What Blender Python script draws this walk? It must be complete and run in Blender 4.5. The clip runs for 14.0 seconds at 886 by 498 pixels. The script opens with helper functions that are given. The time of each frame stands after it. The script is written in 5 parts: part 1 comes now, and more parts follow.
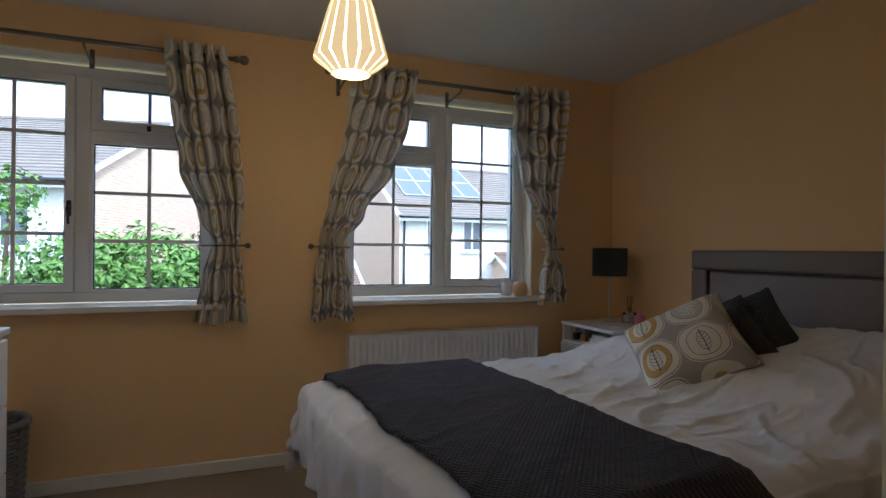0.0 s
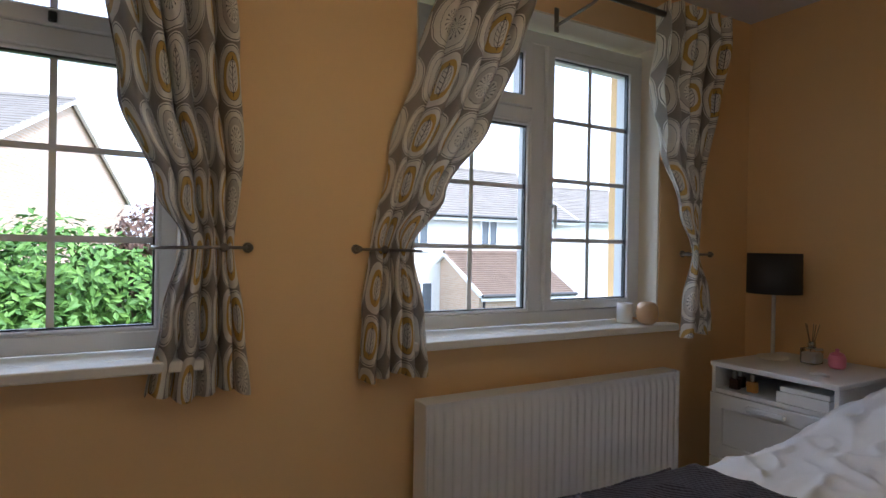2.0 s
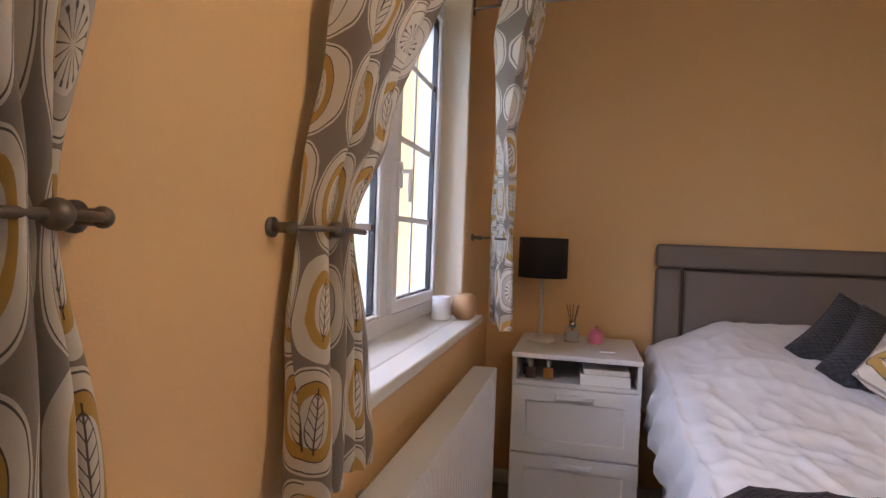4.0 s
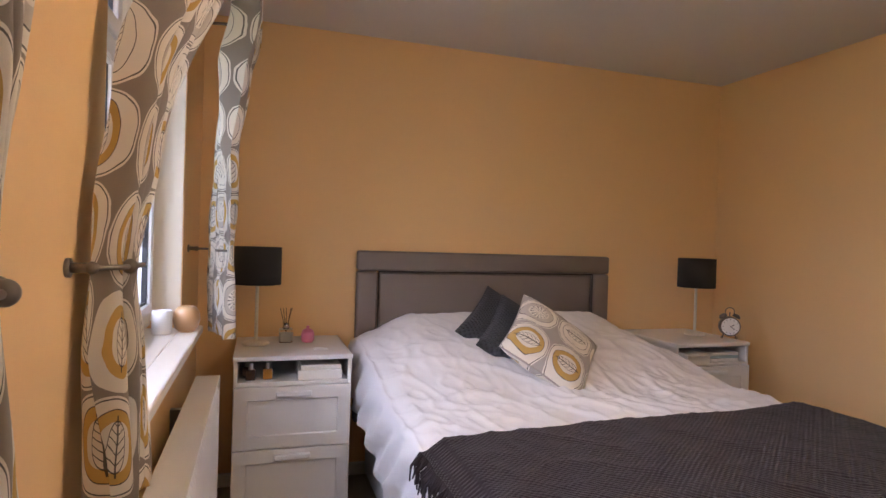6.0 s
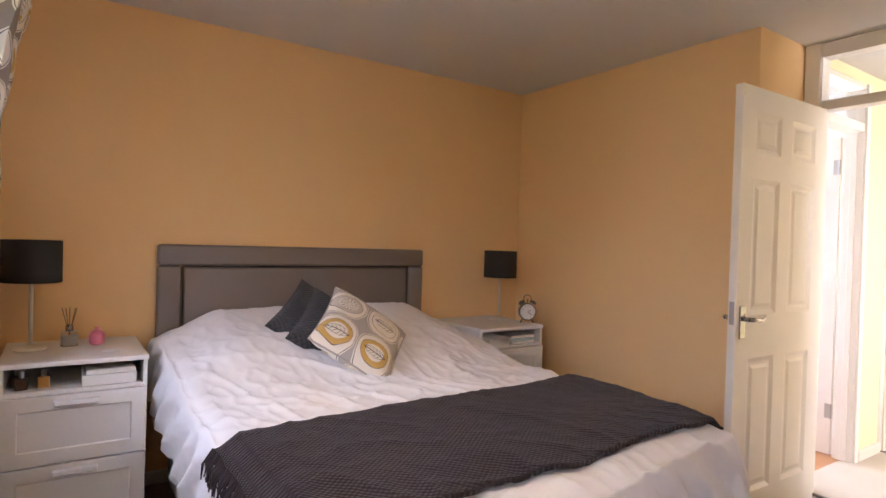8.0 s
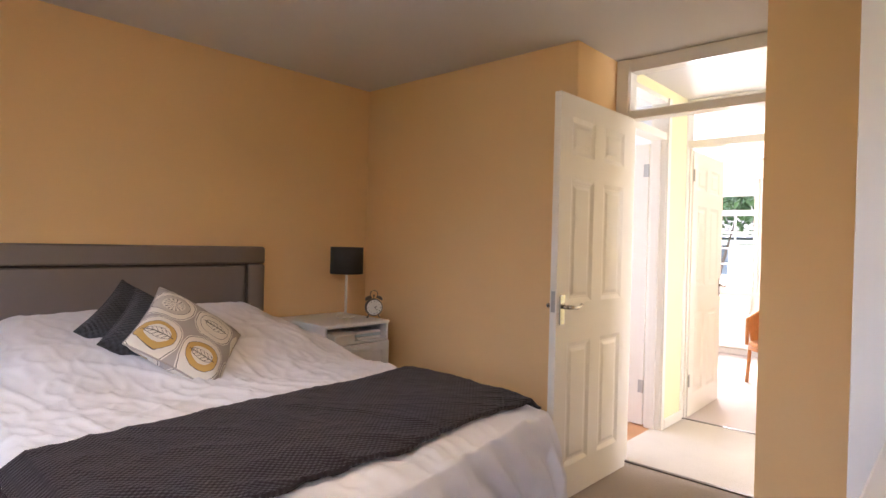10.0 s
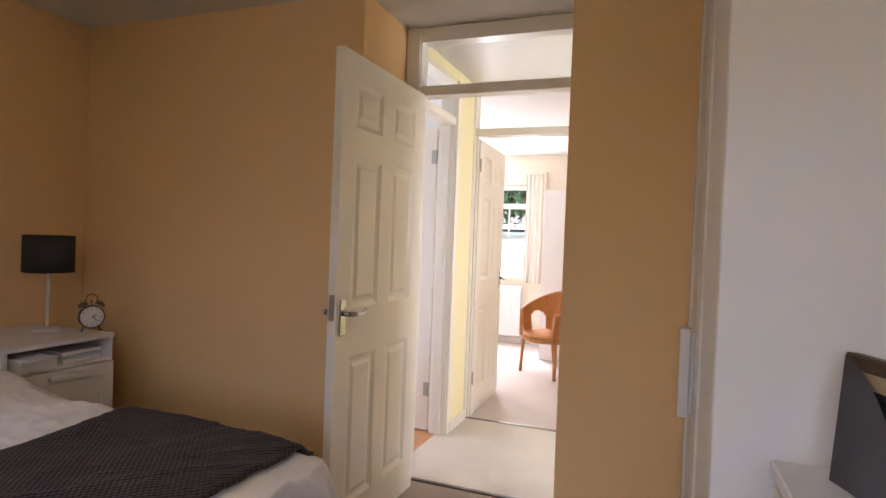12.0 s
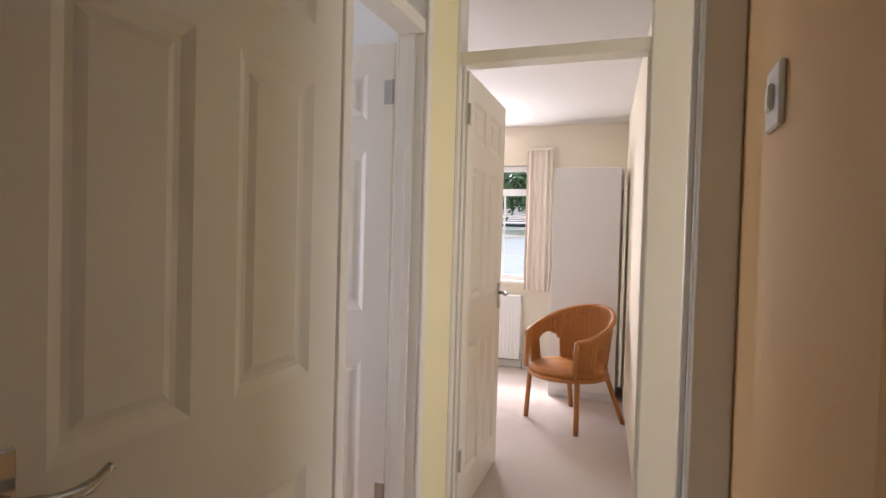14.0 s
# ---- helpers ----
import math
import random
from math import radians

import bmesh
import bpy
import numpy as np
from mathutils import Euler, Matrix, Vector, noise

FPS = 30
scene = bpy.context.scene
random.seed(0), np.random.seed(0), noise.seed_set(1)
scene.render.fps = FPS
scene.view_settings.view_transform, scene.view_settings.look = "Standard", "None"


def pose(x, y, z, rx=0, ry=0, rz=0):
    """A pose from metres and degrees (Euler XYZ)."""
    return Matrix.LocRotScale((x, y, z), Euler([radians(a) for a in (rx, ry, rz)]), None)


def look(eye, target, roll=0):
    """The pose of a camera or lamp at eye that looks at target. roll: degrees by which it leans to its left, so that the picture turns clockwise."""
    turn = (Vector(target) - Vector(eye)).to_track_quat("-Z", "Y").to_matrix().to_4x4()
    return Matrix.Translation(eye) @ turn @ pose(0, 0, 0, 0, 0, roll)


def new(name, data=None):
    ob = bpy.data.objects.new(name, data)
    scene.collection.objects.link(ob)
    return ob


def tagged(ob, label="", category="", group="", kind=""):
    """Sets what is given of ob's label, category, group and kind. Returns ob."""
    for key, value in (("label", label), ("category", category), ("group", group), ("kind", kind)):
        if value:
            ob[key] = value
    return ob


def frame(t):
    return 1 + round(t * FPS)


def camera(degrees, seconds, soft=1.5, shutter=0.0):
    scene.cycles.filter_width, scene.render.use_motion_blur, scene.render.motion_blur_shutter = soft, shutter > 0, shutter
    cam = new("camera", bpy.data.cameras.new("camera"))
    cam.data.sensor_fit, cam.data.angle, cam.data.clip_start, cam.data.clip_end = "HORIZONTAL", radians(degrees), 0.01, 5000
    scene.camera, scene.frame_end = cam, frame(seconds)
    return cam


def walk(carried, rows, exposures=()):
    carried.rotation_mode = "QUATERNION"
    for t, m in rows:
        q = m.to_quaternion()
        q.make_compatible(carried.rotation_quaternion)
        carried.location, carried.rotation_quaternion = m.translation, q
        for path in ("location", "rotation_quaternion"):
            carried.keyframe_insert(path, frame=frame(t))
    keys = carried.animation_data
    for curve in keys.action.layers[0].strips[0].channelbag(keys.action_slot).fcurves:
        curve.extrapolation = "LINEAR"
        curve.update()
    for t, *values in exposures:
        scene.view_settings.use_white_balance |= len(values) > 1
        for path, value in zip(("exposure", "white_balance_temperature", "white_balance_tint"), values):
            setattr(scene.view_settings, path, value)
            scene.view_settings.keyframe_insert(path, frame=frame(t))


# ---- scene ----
cam = camera(75.5, 14.0)

PATH = [
    (0, (0.123, 0.963, 1.194), (0.87, 2.818, 1.196), 0.6),
    (0.5, (0.147, 1.155, 1.183), (0.888, 3.013, 1.181), 0.6),
    (1, (0.12, 1.534, 1.19), (0.855, 3.394, 1.18), 0.8),
    (1.5, (0.075, 1.996, 1.193), (0.868, 3.832, 1.185), 0.9),
    (2, (-0.028, 2.47, 1.214), (0.957, 4.211, 1.209), 1.0),
    (2.2, (-0.056, 2.628, 1.224), (1.022, 4.312, 1.212), 1.1),
    (4.3, (-0.145, 3.865, 1.195), (1.841, 4.097, 1.165), 2.0),
    (4.5, (-0.173, 3.911, 1.197), (1.824, 4.002, 1.173), 1.9),
    (5, (-0.256, 3.957, 1.235), (1.736, 3.773, 1.215), 1.9),
    (5.5, (-0.322, 3.95, 1.257), (1.634, 3.532, 1.237), 1.8),
    (6, (-0.361, 3.932, 1.259), (1.541, 3.315, 1.238), 1.8),
    (6.5, (-0.395, 3.914, 1.261), (1.459, 3.165, 1.239), 1.8),
    (7, (-0.428, 3.884, 1.253), (1.37, 3.009, 1.233), 1.8),
    (7.5, (-0.455, 3.862, 1.256), (1.271, 2.852, 1.235), 1.8),
    (8, (-0.469, 3.85, 1.256), (1.186, 2.727, 1.234), 1.8),
    (8.2, (-0.482, 3.853, 1.26), (1.143, 2.686, 1.236), 1.9),
    (10.3, (-0.563, 3.74, 1.25), (0.738, 2.222, 1.228), 1.6),
    (10.5, (-0.553, 3.726, 1.254), (0.714, 2.178, 1.228), 1.8),
    (11, (-0.517, 3.671, 1.254), (0.624, 2.029, 1.224), 1.8),
    (11.5, (-0.428, 3.511, 1.259), (0.514, 1.747, 1.221), 2.0),
    (12, (-0.287, 3.298, 1.269), (0.424, 1.429, 1.234), 2.2),
    (12.5, (-0.113, 3.014, 1.274), (0.45, 1.095, 1.239), 2.3),
    (13, (-0.022, 2.643, 1.254), (0.515, 0.717, 1.22), 2.0),
    (13.5, (0.104, 2.212, 1.252), (0.659, 0.291, 1.214), 1.8),
    (14, (0.194, 1.779, 1.273), (0.862, -0.106, 1.225), 1.6),
]
walk(cam, [(t, look(eye, target, roll)) for t, eye, target, roll in PATH],
     exposures=[(0, 1.45, 5200, 9), (1.5, 1.6, 5350, 11), (2.2, 1.75, 5450, 13), (4.3, 2.75, 5850, 26), (5, 2.9, 5850, 25), (6.5, 3.2, 5950, 25), (7.5, 3.25, 5950, 25), (8.2, 3.25, 6000, 24),
                (10.3, 3.1, 6000, 22), (11, 2.95, 6000, 22), (12, 2.5, 5950, 21), (12.5, 2.15, 5950, 20), (13, 1.82, 5950, 20), (13.5, 1.62, 5950, 19), (14, 1.62, 6050, 19)])
# ---- light and exposure ----
world = bpy.data.worlds.new("sky")
scene.world = world
world.use_nodes = True
wn = world.node_tree.nodes
sky = wn.new("ShaderNodeTexSky")
sky.sky_type = "NISHITA"
sky.sun_disc = False
sky.sun_elevation, sky.sun_rotation = radians(48), radians(150)
sky.air_density, sky.dust_density = 1.0, 3.0
veil = wn.new("ShaderNodeMix")                              # a thin white overcast before the sky
veil.data_type = "RGBA"
veil.inputs["Factor"].default_value = 0.65
veil.inputs["B"].default_value = (7.8, 8.4, 9.3, 1)
world.node_tree.links.new(sky.outputs[0], veil.inputs["A"])
world.node_tree.links.new(veil.outputs["Result"], wn["Background"].inputs[0])
wn["Background"].inputs[1].default_value = 0.15

sun = new("sun", bpy.data.lights.new("sun", "SUN"))
sun.data.energy, sun.data.angle, sun.data.color = 1.5, radians(10), (1.0, 0.95, 0.88)
sun.matrix_world = look((9, -15.6, 20), (0, 0, 0))



def unseen_area_light(name, x, y, z, w, h_, target, watts):
    """Area light added in an opening out of sight, in place of the sky's."""
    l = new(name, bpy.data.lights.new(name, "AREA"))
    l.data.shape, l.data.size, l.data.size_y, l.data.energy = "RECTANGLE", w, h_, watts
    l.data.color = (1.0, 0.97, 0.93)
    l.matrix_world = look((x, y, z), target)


unseen_area_light("far_room_window_light", 1.95, -3.80, 1.42, 0.52, 1.0, (1.95, 0, 1.30), 17.5)
# added fill from an assumed, unseen bathroom opening; spills onto the landing
unseen_area_light("bathroom_fill_light", 2.98, -0.12, 1.45, 0.9, 1.0, (0, -0.12, 1.3), 5)
# no window is known here: unseen fill added to brighten the landing
unseen_area_light("landing_fill_light", -1.61, -0.08, 1.5, 0.6, 1.0, (0.6, -0.08, 1.2), 3.4)


# ---- materials ----
def mat(name, color, rough=0.6, metal=0.0, vary=0.06, scale=3.0, grain=0.0, grain_scale=120.0, sheen=0.0, coat=0.0):
    """A surface with soft blotches at one scale and fine relief at another."""
    m = bpy.data.materials.new(name)
    m.use_nodes = True
    n, l = m.node_tree.nodes, m.node_tree.links
    b = n["Principled BSDF"]
    b.inputs["Roughness"].default_value, b.inputs["Metallic"].default_value = rough, metal
    b.inputs["Sheen Weight"].default_value, b.inputs["Coat Weight"].default_value = sheen, coat
    co = n.new("ShaderNodeTexCoord")
    big = n.new("ShaderNodeTexNoise")
    big.inputs["Scale"].default_value, big.inputs["Detail"].default_value = scale, 5
    l.new(co.outputs["Object"], big.inputs["Vector"])
    mix = n.new("ShaderNodeMix")
    mix.data_type = "RGBA"
    l.new(big.outputs[0], mix.inputs["Factor"])
    mix.inputs["A"].default_value = (*[max(0, c * (1 - vary)) for c in color], 1)
    mix.inputs["B"].default_value = (*[min(1, c * (1 + vary)) for c in color], 1)
    l.new(mix.outputs["Result"], b.inputs["Base Color"])
    if grain:
        fine = n.new("ShaderNodeTexNoise")
        fine.inputs["Scale"].default_value, fine.inputs["Detail"].default_value = grain_scale, 4
        l.new(co.outputs["Object"], fine.inputs["Vector"])
        bump = n.new("ShaderNodeBump")
        bump.inputs["Strength"].default_value, bump.inputs["Distance"].default_value = grain, 0.004
        l.new(fine.outputs[0], bump.inputs["Height"])
        l.new(bump.outputs[0], b.inputs["Normal"])
    return m


WALL = mat("ochre_wall_paint", (0.86, 0.575, 0.275), 0.75, 0, 0.03, 1.2, 0.12, 180)
HALL = mat("pale_yellow_wall_paint", (0.86, 0.78, 0.50), 0.75, 0, 0.03, 1.2, 0.1, 180)
FARWALL = mat("cream_wall_paint", (0.84, 0.76, 0.62), 0.75, 0, 0.03, 1.2, 0.1, 180)
BATHWALL = mat("white_bathroom_paint", (0.76, 0.77, 0.80), 0.6, 0, 0.03, 1.2, 0.1, 180)
CEIL = mat("ceiling_paint", (0.68, 0.66, 0.64), 0.85, 0, 0.03, 0.8, 0.25, 90)
GLOSS = mat("white_gloss_paint", (0.82, 0.775, 0.70), 0.32, 0, 0.03, 4, 0.04, 60)
UPVC = mat("white_upvc", (0.80, 0.81, 0.82), 0.3, 0, 0.02, 3)
LAMINATE = mat("white_laminate", (0.78, 0.77, 0.76), 0.4, 0, 0.025, 5, 0.03, 200)
ENAMEL = mat("white_radiator_enamel", (0.80, 0.79, 0.77), 0.35, 0, 0.02, 4)
CARPET = mat("beige_carpet", (0.35, 0.27, 0.20), 0.95, 0, 0.16, 2.5, 1.0, 320, 0.3)
CARPET2 = mat("oatmeal_carpet", (0.56, 0.49, 0.40), 0.95, 0, 0.16, 3.5, 1.0, 320, 0.3)
CARPET3 = mat("pale_pink_carpet", (0.60, 0.51, 0.46), 0.95, 0, 0.08, 3, 1.0, 320, 0.3)
OAK = mat("orange_wood_floor", (0.45, 0.22, 0.09), 0.4, 0, 0.25, 6)
DUVET = mat("white_cotton", (0.80, 0.78, 0.79), 0.85, 0, 0.03, 4, 0.25, 260, 0.2)
VALANCE = mat("white_divan_fabric", (0.70, 0.69, 0.69), 0.85, 0, 0.04, 6, 0.3, 300)
LEATHER = mat("taupe_faux_leather", (0.20, 0.165, 0.145), 0.48, 0, 0.06, 5, 0.35, 420)
PIPING = mat("dark_piping", (0.05, 0.042, 0.038), 0.5)
SHADE = mat("dark_grey_fabric_shade", (0.030, 0.028, 0.032), 0.8, 0, 0.1, 8, 0.3, 500)
CREAMMETAL = mat("cream_painted_metal", (0.72, 0.68, 0.60), 0.35)
STEEL = mat("brushed_steel", (0.46, 0.45, 0.43), 0.28, 1.0, 0.05, 20)
PEWTER = mat("dark_pewter_metal", (0.20, 0.175, 0.155), 0.4, 0.9, 0.15, 25)
CHROME = mat("chrome", (0.48, 0.475, 0.47), 0.17, 1.0)
BLACK = mat("black_plastic", (0.02, 0.02, 0.022), 0.4)
PAPER = mat("white_paper", (0.80, 0.79, 0.77), 0.8)
BLUEPAPER = mat("pale_blue_paper", (0.42, 0.55, 0.60), 0.7)
PINK = mat("pink_glazed_ceramic", (0.75, 0.22, 0.33), 0.3, 0, 0.1, 20)
AMBER = mat("amber_glass", (0.40, 0.20, 0.05), 0.1)
BROWNOBJ = mat("dark_brown_bottle", (0.06, 0.03, 0.02), 0.25)
REED = mat("dark_reed", (0.16, 0.08, 0.05), 0.7)
VASE = mat("gold_brown_ceramic", (0.55, 0.34, 0.17), 0.3, 0, 0.15, 14)
DIAL = mat("clock_dial", (0.85, 0.85, 0.84), 0.4)
RUSTY = mat("glazed_wicker", (0.18, 0.17, 0.17), 0.6, 0, 0.25, 30)
RATTAN = mat("orange_rattan", (0.55, 0.22, 0.055), 0.42, 0, 0.22, 25)
rn, rl = RATTAN.node_tree.nodes, RATTAN.node_tree.links
heights = []
for way, size in (("X", 38), ("Z", 55)):
    wv_ = rn.new("ShaderNodeTexWave")
    wv_.bands_direction = way
    wv_.inputs["Scale"].default_value, wv_.inputs["Distortion"].default_value = size, 1.5
    rl.new(rn["Texture Coordinate"].outputs["Object"], wv_.inputs["Vector"])
    heights.append(wv_.outputs[1])
both = rn.new("ShaderNodeMath")
both.operation = "MAXIMUM"
rl.new(heights[0], both.inputs[0]), rl.new(heights[1], both.inputs[1])
rb = rn.new("ShaderNodeBump")
rb.inputs["Strength"].default_value, rb.inputs["Distance"].default_value = 0.8, 0.006
rl.new(both.outputs[0], rb.inputs["Height"])
rl.new(rb.outputs[0], rn["Principled BSDF"].inputs["Normal"])
CREAMCLOTH = mat("cream_curtain_cloth", (0.78, 0.70, 0.60), 0.9, 0, 0.05, 5, 0.3, 300)
TILE = mat("grey_roof_tiles", (0.21, 0.185, 0.16), 0.85, 0, 0.25, 1.5)
TILEBROWN = mat("brown_roof_tiles", (0.16, 0.11, 0.08), 0.85, 0, 0.25, 2)
RENDER = mat("white_render", (0.78, 0.77, 0.74), 0.85, 0, 0.05, 0.7)
SOLAR = mat("solar_panel_glass", (0.10, 0.125, 0.17), 0.35, 0.0, 0.15, 3)
DARKGLASS = mat("window_glass_from_outside", (0.10, 0.12, 0.14), 0.08)
GRASS = mat("garden_lawn", (0.07, 0.10, 0.035), 0.95, 0, 0.3, 0.6)
TARMAC = mat("grey_tarmac", (0.12, 0.115, 0.11), 0.95, 0, 0.2, 0.8)
BARK = mat("brown_bark", (0.10, 0.07, 0.05), 0.9, 0, 0.3, 12)
FENCE = mat("pale_timber", (0.50, 0.46, 0.40), 0.85, 0, 0.15, 3)
PHOTO = mat("dark_photo_print", (0.05, 0.05, 0.06), 0.25, 0, 0.8, 9)
CARDGREY = mat("grey_photo_print", (0.055, 0.056, 0.07), 0.35, 0, 0.6, 14)
FRAMEWOOD = mat("dark_brown_frame_wood", (0.07, 0.04, 0.025), 0.35)
STRAW = mat("straw_mount", (0.50, 0.38, 0.22), 0.7)


def glass(name):
    m = bpy.data.materials.new(name)
    m.use_nodes = True
    b = m.node_tree.nodes["Principled BSDF"]
    b.inputs["Transmission Weight"].default_value, b.inputs["Roughness"].default_value, b.inputs["IOR"].default_value = 1.0, 0.0, 1.02
    b.inputs["Base Color"].default_value = (0.97, 0.98, 0.98, 1)
    return m


GLASS = glass("clear_window_glass")
BOTTLEGLASS = glass("clear_bottle_glass")
BOTTLEGLASS.node_tree.nodes["Principled BSDF"].inputs["IOR"].default_value = 1.3


def glow(name, color, strength):
    m = bpy.data.materials.new(name)
    m.use_nodes = True
    b = m.node_tree.nodes["Principled BSDF"]
    b.inputs["Base Color"].default_value = (*color, 1)
    b.inputs["Emission Color"].default_value = (*color, 1)
    b.inputs["Emission Strength"].default_value = strength
    return m


LINER = glow("lit_shade_liner", (1.0, 0.86, 0.55), 1.6)
BULB = glow("lit_bulb", (1.0, 0.88, 0.62), 5.0)


def leaf_mat(name, a, b_):
    """Leaves whose green varies from leaf to leaf."""
    m = bpy.data.materials.new(name)
    m.use_nodes = True
    n, l = m.node_tree.nodes, m.node_tree.links
    b = n["Principled BSDF"]
    g = n.new("ShaderNodeNewGeometry")
    r = n.new("ShaderNodeMix")
    r.data_type = "RGBA"
    r.inputs["A"].default_value, r.inputs["B"].default_value = (*a, 1), (*b_, 1)
    l.new(g.outputs["Random Per Island"], r.inputs["Factor"])
    l.new(r.outputs["Result"], b.inputs["Base Color"])
    b.inputs["Roughness"].default_value = 0.6
    return m


LEAF = leaf_mat("bright_green_leaves", (0.05, 0.13, 0.015), (0.16, 0.30, 0.05))
LEAFDARK = leaf_mat("dark_green_leaves", (0.03, 0.06, 0.02), (0.09, 0.15, 0.05))
LEAFRED = leaf_mat("copper_leaves", (0.08, 0.04, 0.03), (0.22, 0.12, 0.08))


class Nodes:
    """Short hand for arithmetic on a material's nodes."""
    def __init__(self, m):
        self.n, self.l = m.node_tree.nodes, m.node_tree.links

    def put(self, socket, v):
        if isinstance(v, (int, float)):
            socket.default_value = v
        else:
            self.l.new(v, socket)

    def op(self, kind, a, b=0.0, c=0.0):
        k = self.n.new("ShaderNodeMath")
        k.operation = kind
        for s, v in zip(k.inputs, (a, b, c)):
            self.put(s, v)
        return k.outputs[0]

    def below(self, a, b):
        return self.op("LESS_THAN", a, b)

    def above(self, a, b):
        return self.op("GREATER_THAN", a, b)

    def both(self, *v):
        r = v[0]
        for x in v[1:]:
            r = self.op("MULTIPLY", r, x)
        return r

    def mix(self, f, a, b):
        k = self.n.new("ShaderNodeMix")
        k.data_type = "RGBA"
        self.put(k.inputs["Factor"], f)
        for s, v in ((k.inputs["A"], a), (k.inputs["B"], b)):
            if isinstance(v, tuple):
                s.default_value = (*v, 1)
            else:
                self.l.new(v, s)
        return k.outputs["Result"]


def print_fabric(name, cell, backlit=0.0, ground=(0.27, 0.235, 0.20)):
    """Retro print: rounded cream squares on taupe with mustard ovals, leaves and seed heads in dark line."""
    m = bpy.data.materials.new(name)
    m.use_nodes = True
    k = Nodes(m)
    b = k.n["Principled BSDF"]
    b.inputs["Roughness"].default_value, b.inputs["Sheen Weight"].default_value = 0.9, 0.15
    uv = k.n.new("ShaderNodeUVMap")
    warp = k.n.new("ShaderNodeTexNoise")
    warp.inputs["Scale"].default_value = 9
    k.l.new(uv.outputs[0], warp.inputs["Vector"])
    sep = k.n.new("ShaderNodeSeparateXYZ")
    k.l.new(uv.outputs[0], sep.inputs[0])
    wob = k.op("MULTIPLY", k.op("SUBTRACT", warp.outputs[0], 0.5), 0.12)
    px = k.op("ADD", k.op("DIVIDE", sep.outputs[0], cell), wob)
    py = k.op("ADD", k.op("DIVIDE", sep.outputs[1], cell), wob)
    ix, iy = k.op("FLOOR", px), k.op("FLOOR", py)
    fx, fy = k.op("SUBTRACT", k.op("FRACT", px), 0.5), k.op("SUBTRACT", k.op("FRACT", py), 0.5)
    ident = k.n.new("ShaderNodeCombineXYZ")
    k.put(ident.inputs[0], ix), k.put(ident.inputs[1], iy)
    rnd = k.n.new("ShaderNodeTexWhiteNoise")
    rnd.noise_dimensions = "2D"
    k.l.new(ident.outputs[0], rnd.inputs["Vector"])
    r = rnd.outputs[0]
    ax, ay = k.op("ABSOLUTE", fx), k.op("ABSOLUTE", fy)

    def squircle(p, sx=1.0, sy=1.0):
        return k.op("POWER", k.op("ADD", k.op("POWER", k.op("MULTIPLY", ax, sx), p), k.op("POWER", k.op("MULTIPLY", ay, sy), p)), 1 / p)

    d = squircle(2.5)
    d2 = squircle(2.2, 1.15, 1.0)
    rad = squircle(2.0)

    def ring(dist, at, wide):
        return k.below(k.op("ABSOLUTE", k.op("SUBTRACT", dist, at)), wide)

    TAUPE, CREAM, MUST, PALE, INK = ground, (0.76, 0.71, 0.62), (0.56, 0.35, 0.09), (0.55, 0.50, 0.43), (0.045, 0.04, 0.04)
    c = k.mix(k.below(d, 0.485), TAUPE, CREAM)
    inner = k.mix(k.above(r, 0.58), MUST, k.mix(k.above(r, 0.75), CREAM, PALE))
    c = k.mix(k.both(k.below(d2, 0.36), k.above(d2, 0.24)), c, inner)
    # seed heads
    ang = k.op("ARCTAN2", fy, fx)
    ray = k.above(k.op("COSINE", k.op("MULTIPLY", ang, 14)), 0.86)
    seed = k.both(k.above(r, 0.62), ray, k.below(rad, 0.17), k.above(rad, 0.03))
    dots = k.both(k.above(r, 0.62), k.above(k.op("COSINE", k.op("MULTIPLY", ang, 14)), 0.45), ring(rad, 0.19, 0.018))
    # leaves
    stem = k.both(k.below(r, 0.62), k.below(ax, 0.012), k.below(ay, 0.3))
    oval = squircle(2.0, 2.0, 1.0)
    veins = k.both(k.below(r, 0.62), k.below(k.op("FRACT", k.op("MULTIPLY", k.op("SUBTRACT", fy, k.op("MULTIPLY", ax, 0.8)), 11)), 0.16), k.below(oval, 0.24))
    edge = k.both(k.below(r, 0.62), ring(oval, 0.245, 0.009))
    ink = seed
    for x in (dots, stem, veins, edge, k.both(ring(d, 0.455, 0.007), k.above(r, 0.2)), k.both(ring(d2, 0.36, 0.006), k.above(r, 0.35))):
        ink = k.op("MAXIMUM", ink, x)
    c = k.mix(k.op("MULTIPLY", ink, 0.88), c, INK)
    k.l.new(c, b.inputs["Base Color"])
    weave = k.n.new("ShaderNodeTexNoise")
    weave.inputs["Scale"].default_value = 700
    k.l.new(uv.outputs[0], weave.inputs["Vector"])
    bump = k.n.new("ShaderNodeBump")
    bump.inputs["Strength"].default_value, bump.inputs["Distance"].default_value = 0.25, 0.002
    k.l.new(weave.outputs[0], bump.inputs["Height"])
    k.l.new(bump.outputs[0], b.inputs["Normal"])
    if backlit:
        tr = k.n.new("ShaderNodeBsdfTranslucent")
        k.l.new(c, tr.inputs[0])
        add = k.n.new("ShaderNodeMixShader")
        add.inputs[0].default_value = backlit
        k.l.new(b.outputs[0], add.inputs[1])
        k.l.new(tr.outputs[0], add.inputs[2])
        k.l.new(add.outputs[0], k.n["Material Output"].inputs["Surface"])
    return m


PRINT = print_fabric("retro_print_curtain_fabric", 0.165, 0.12)
CUSHIONPRINT = print_fabric("retro_print_cushion_fabric", 0.20, 0.0, (0.40, 0.36, 0.33))


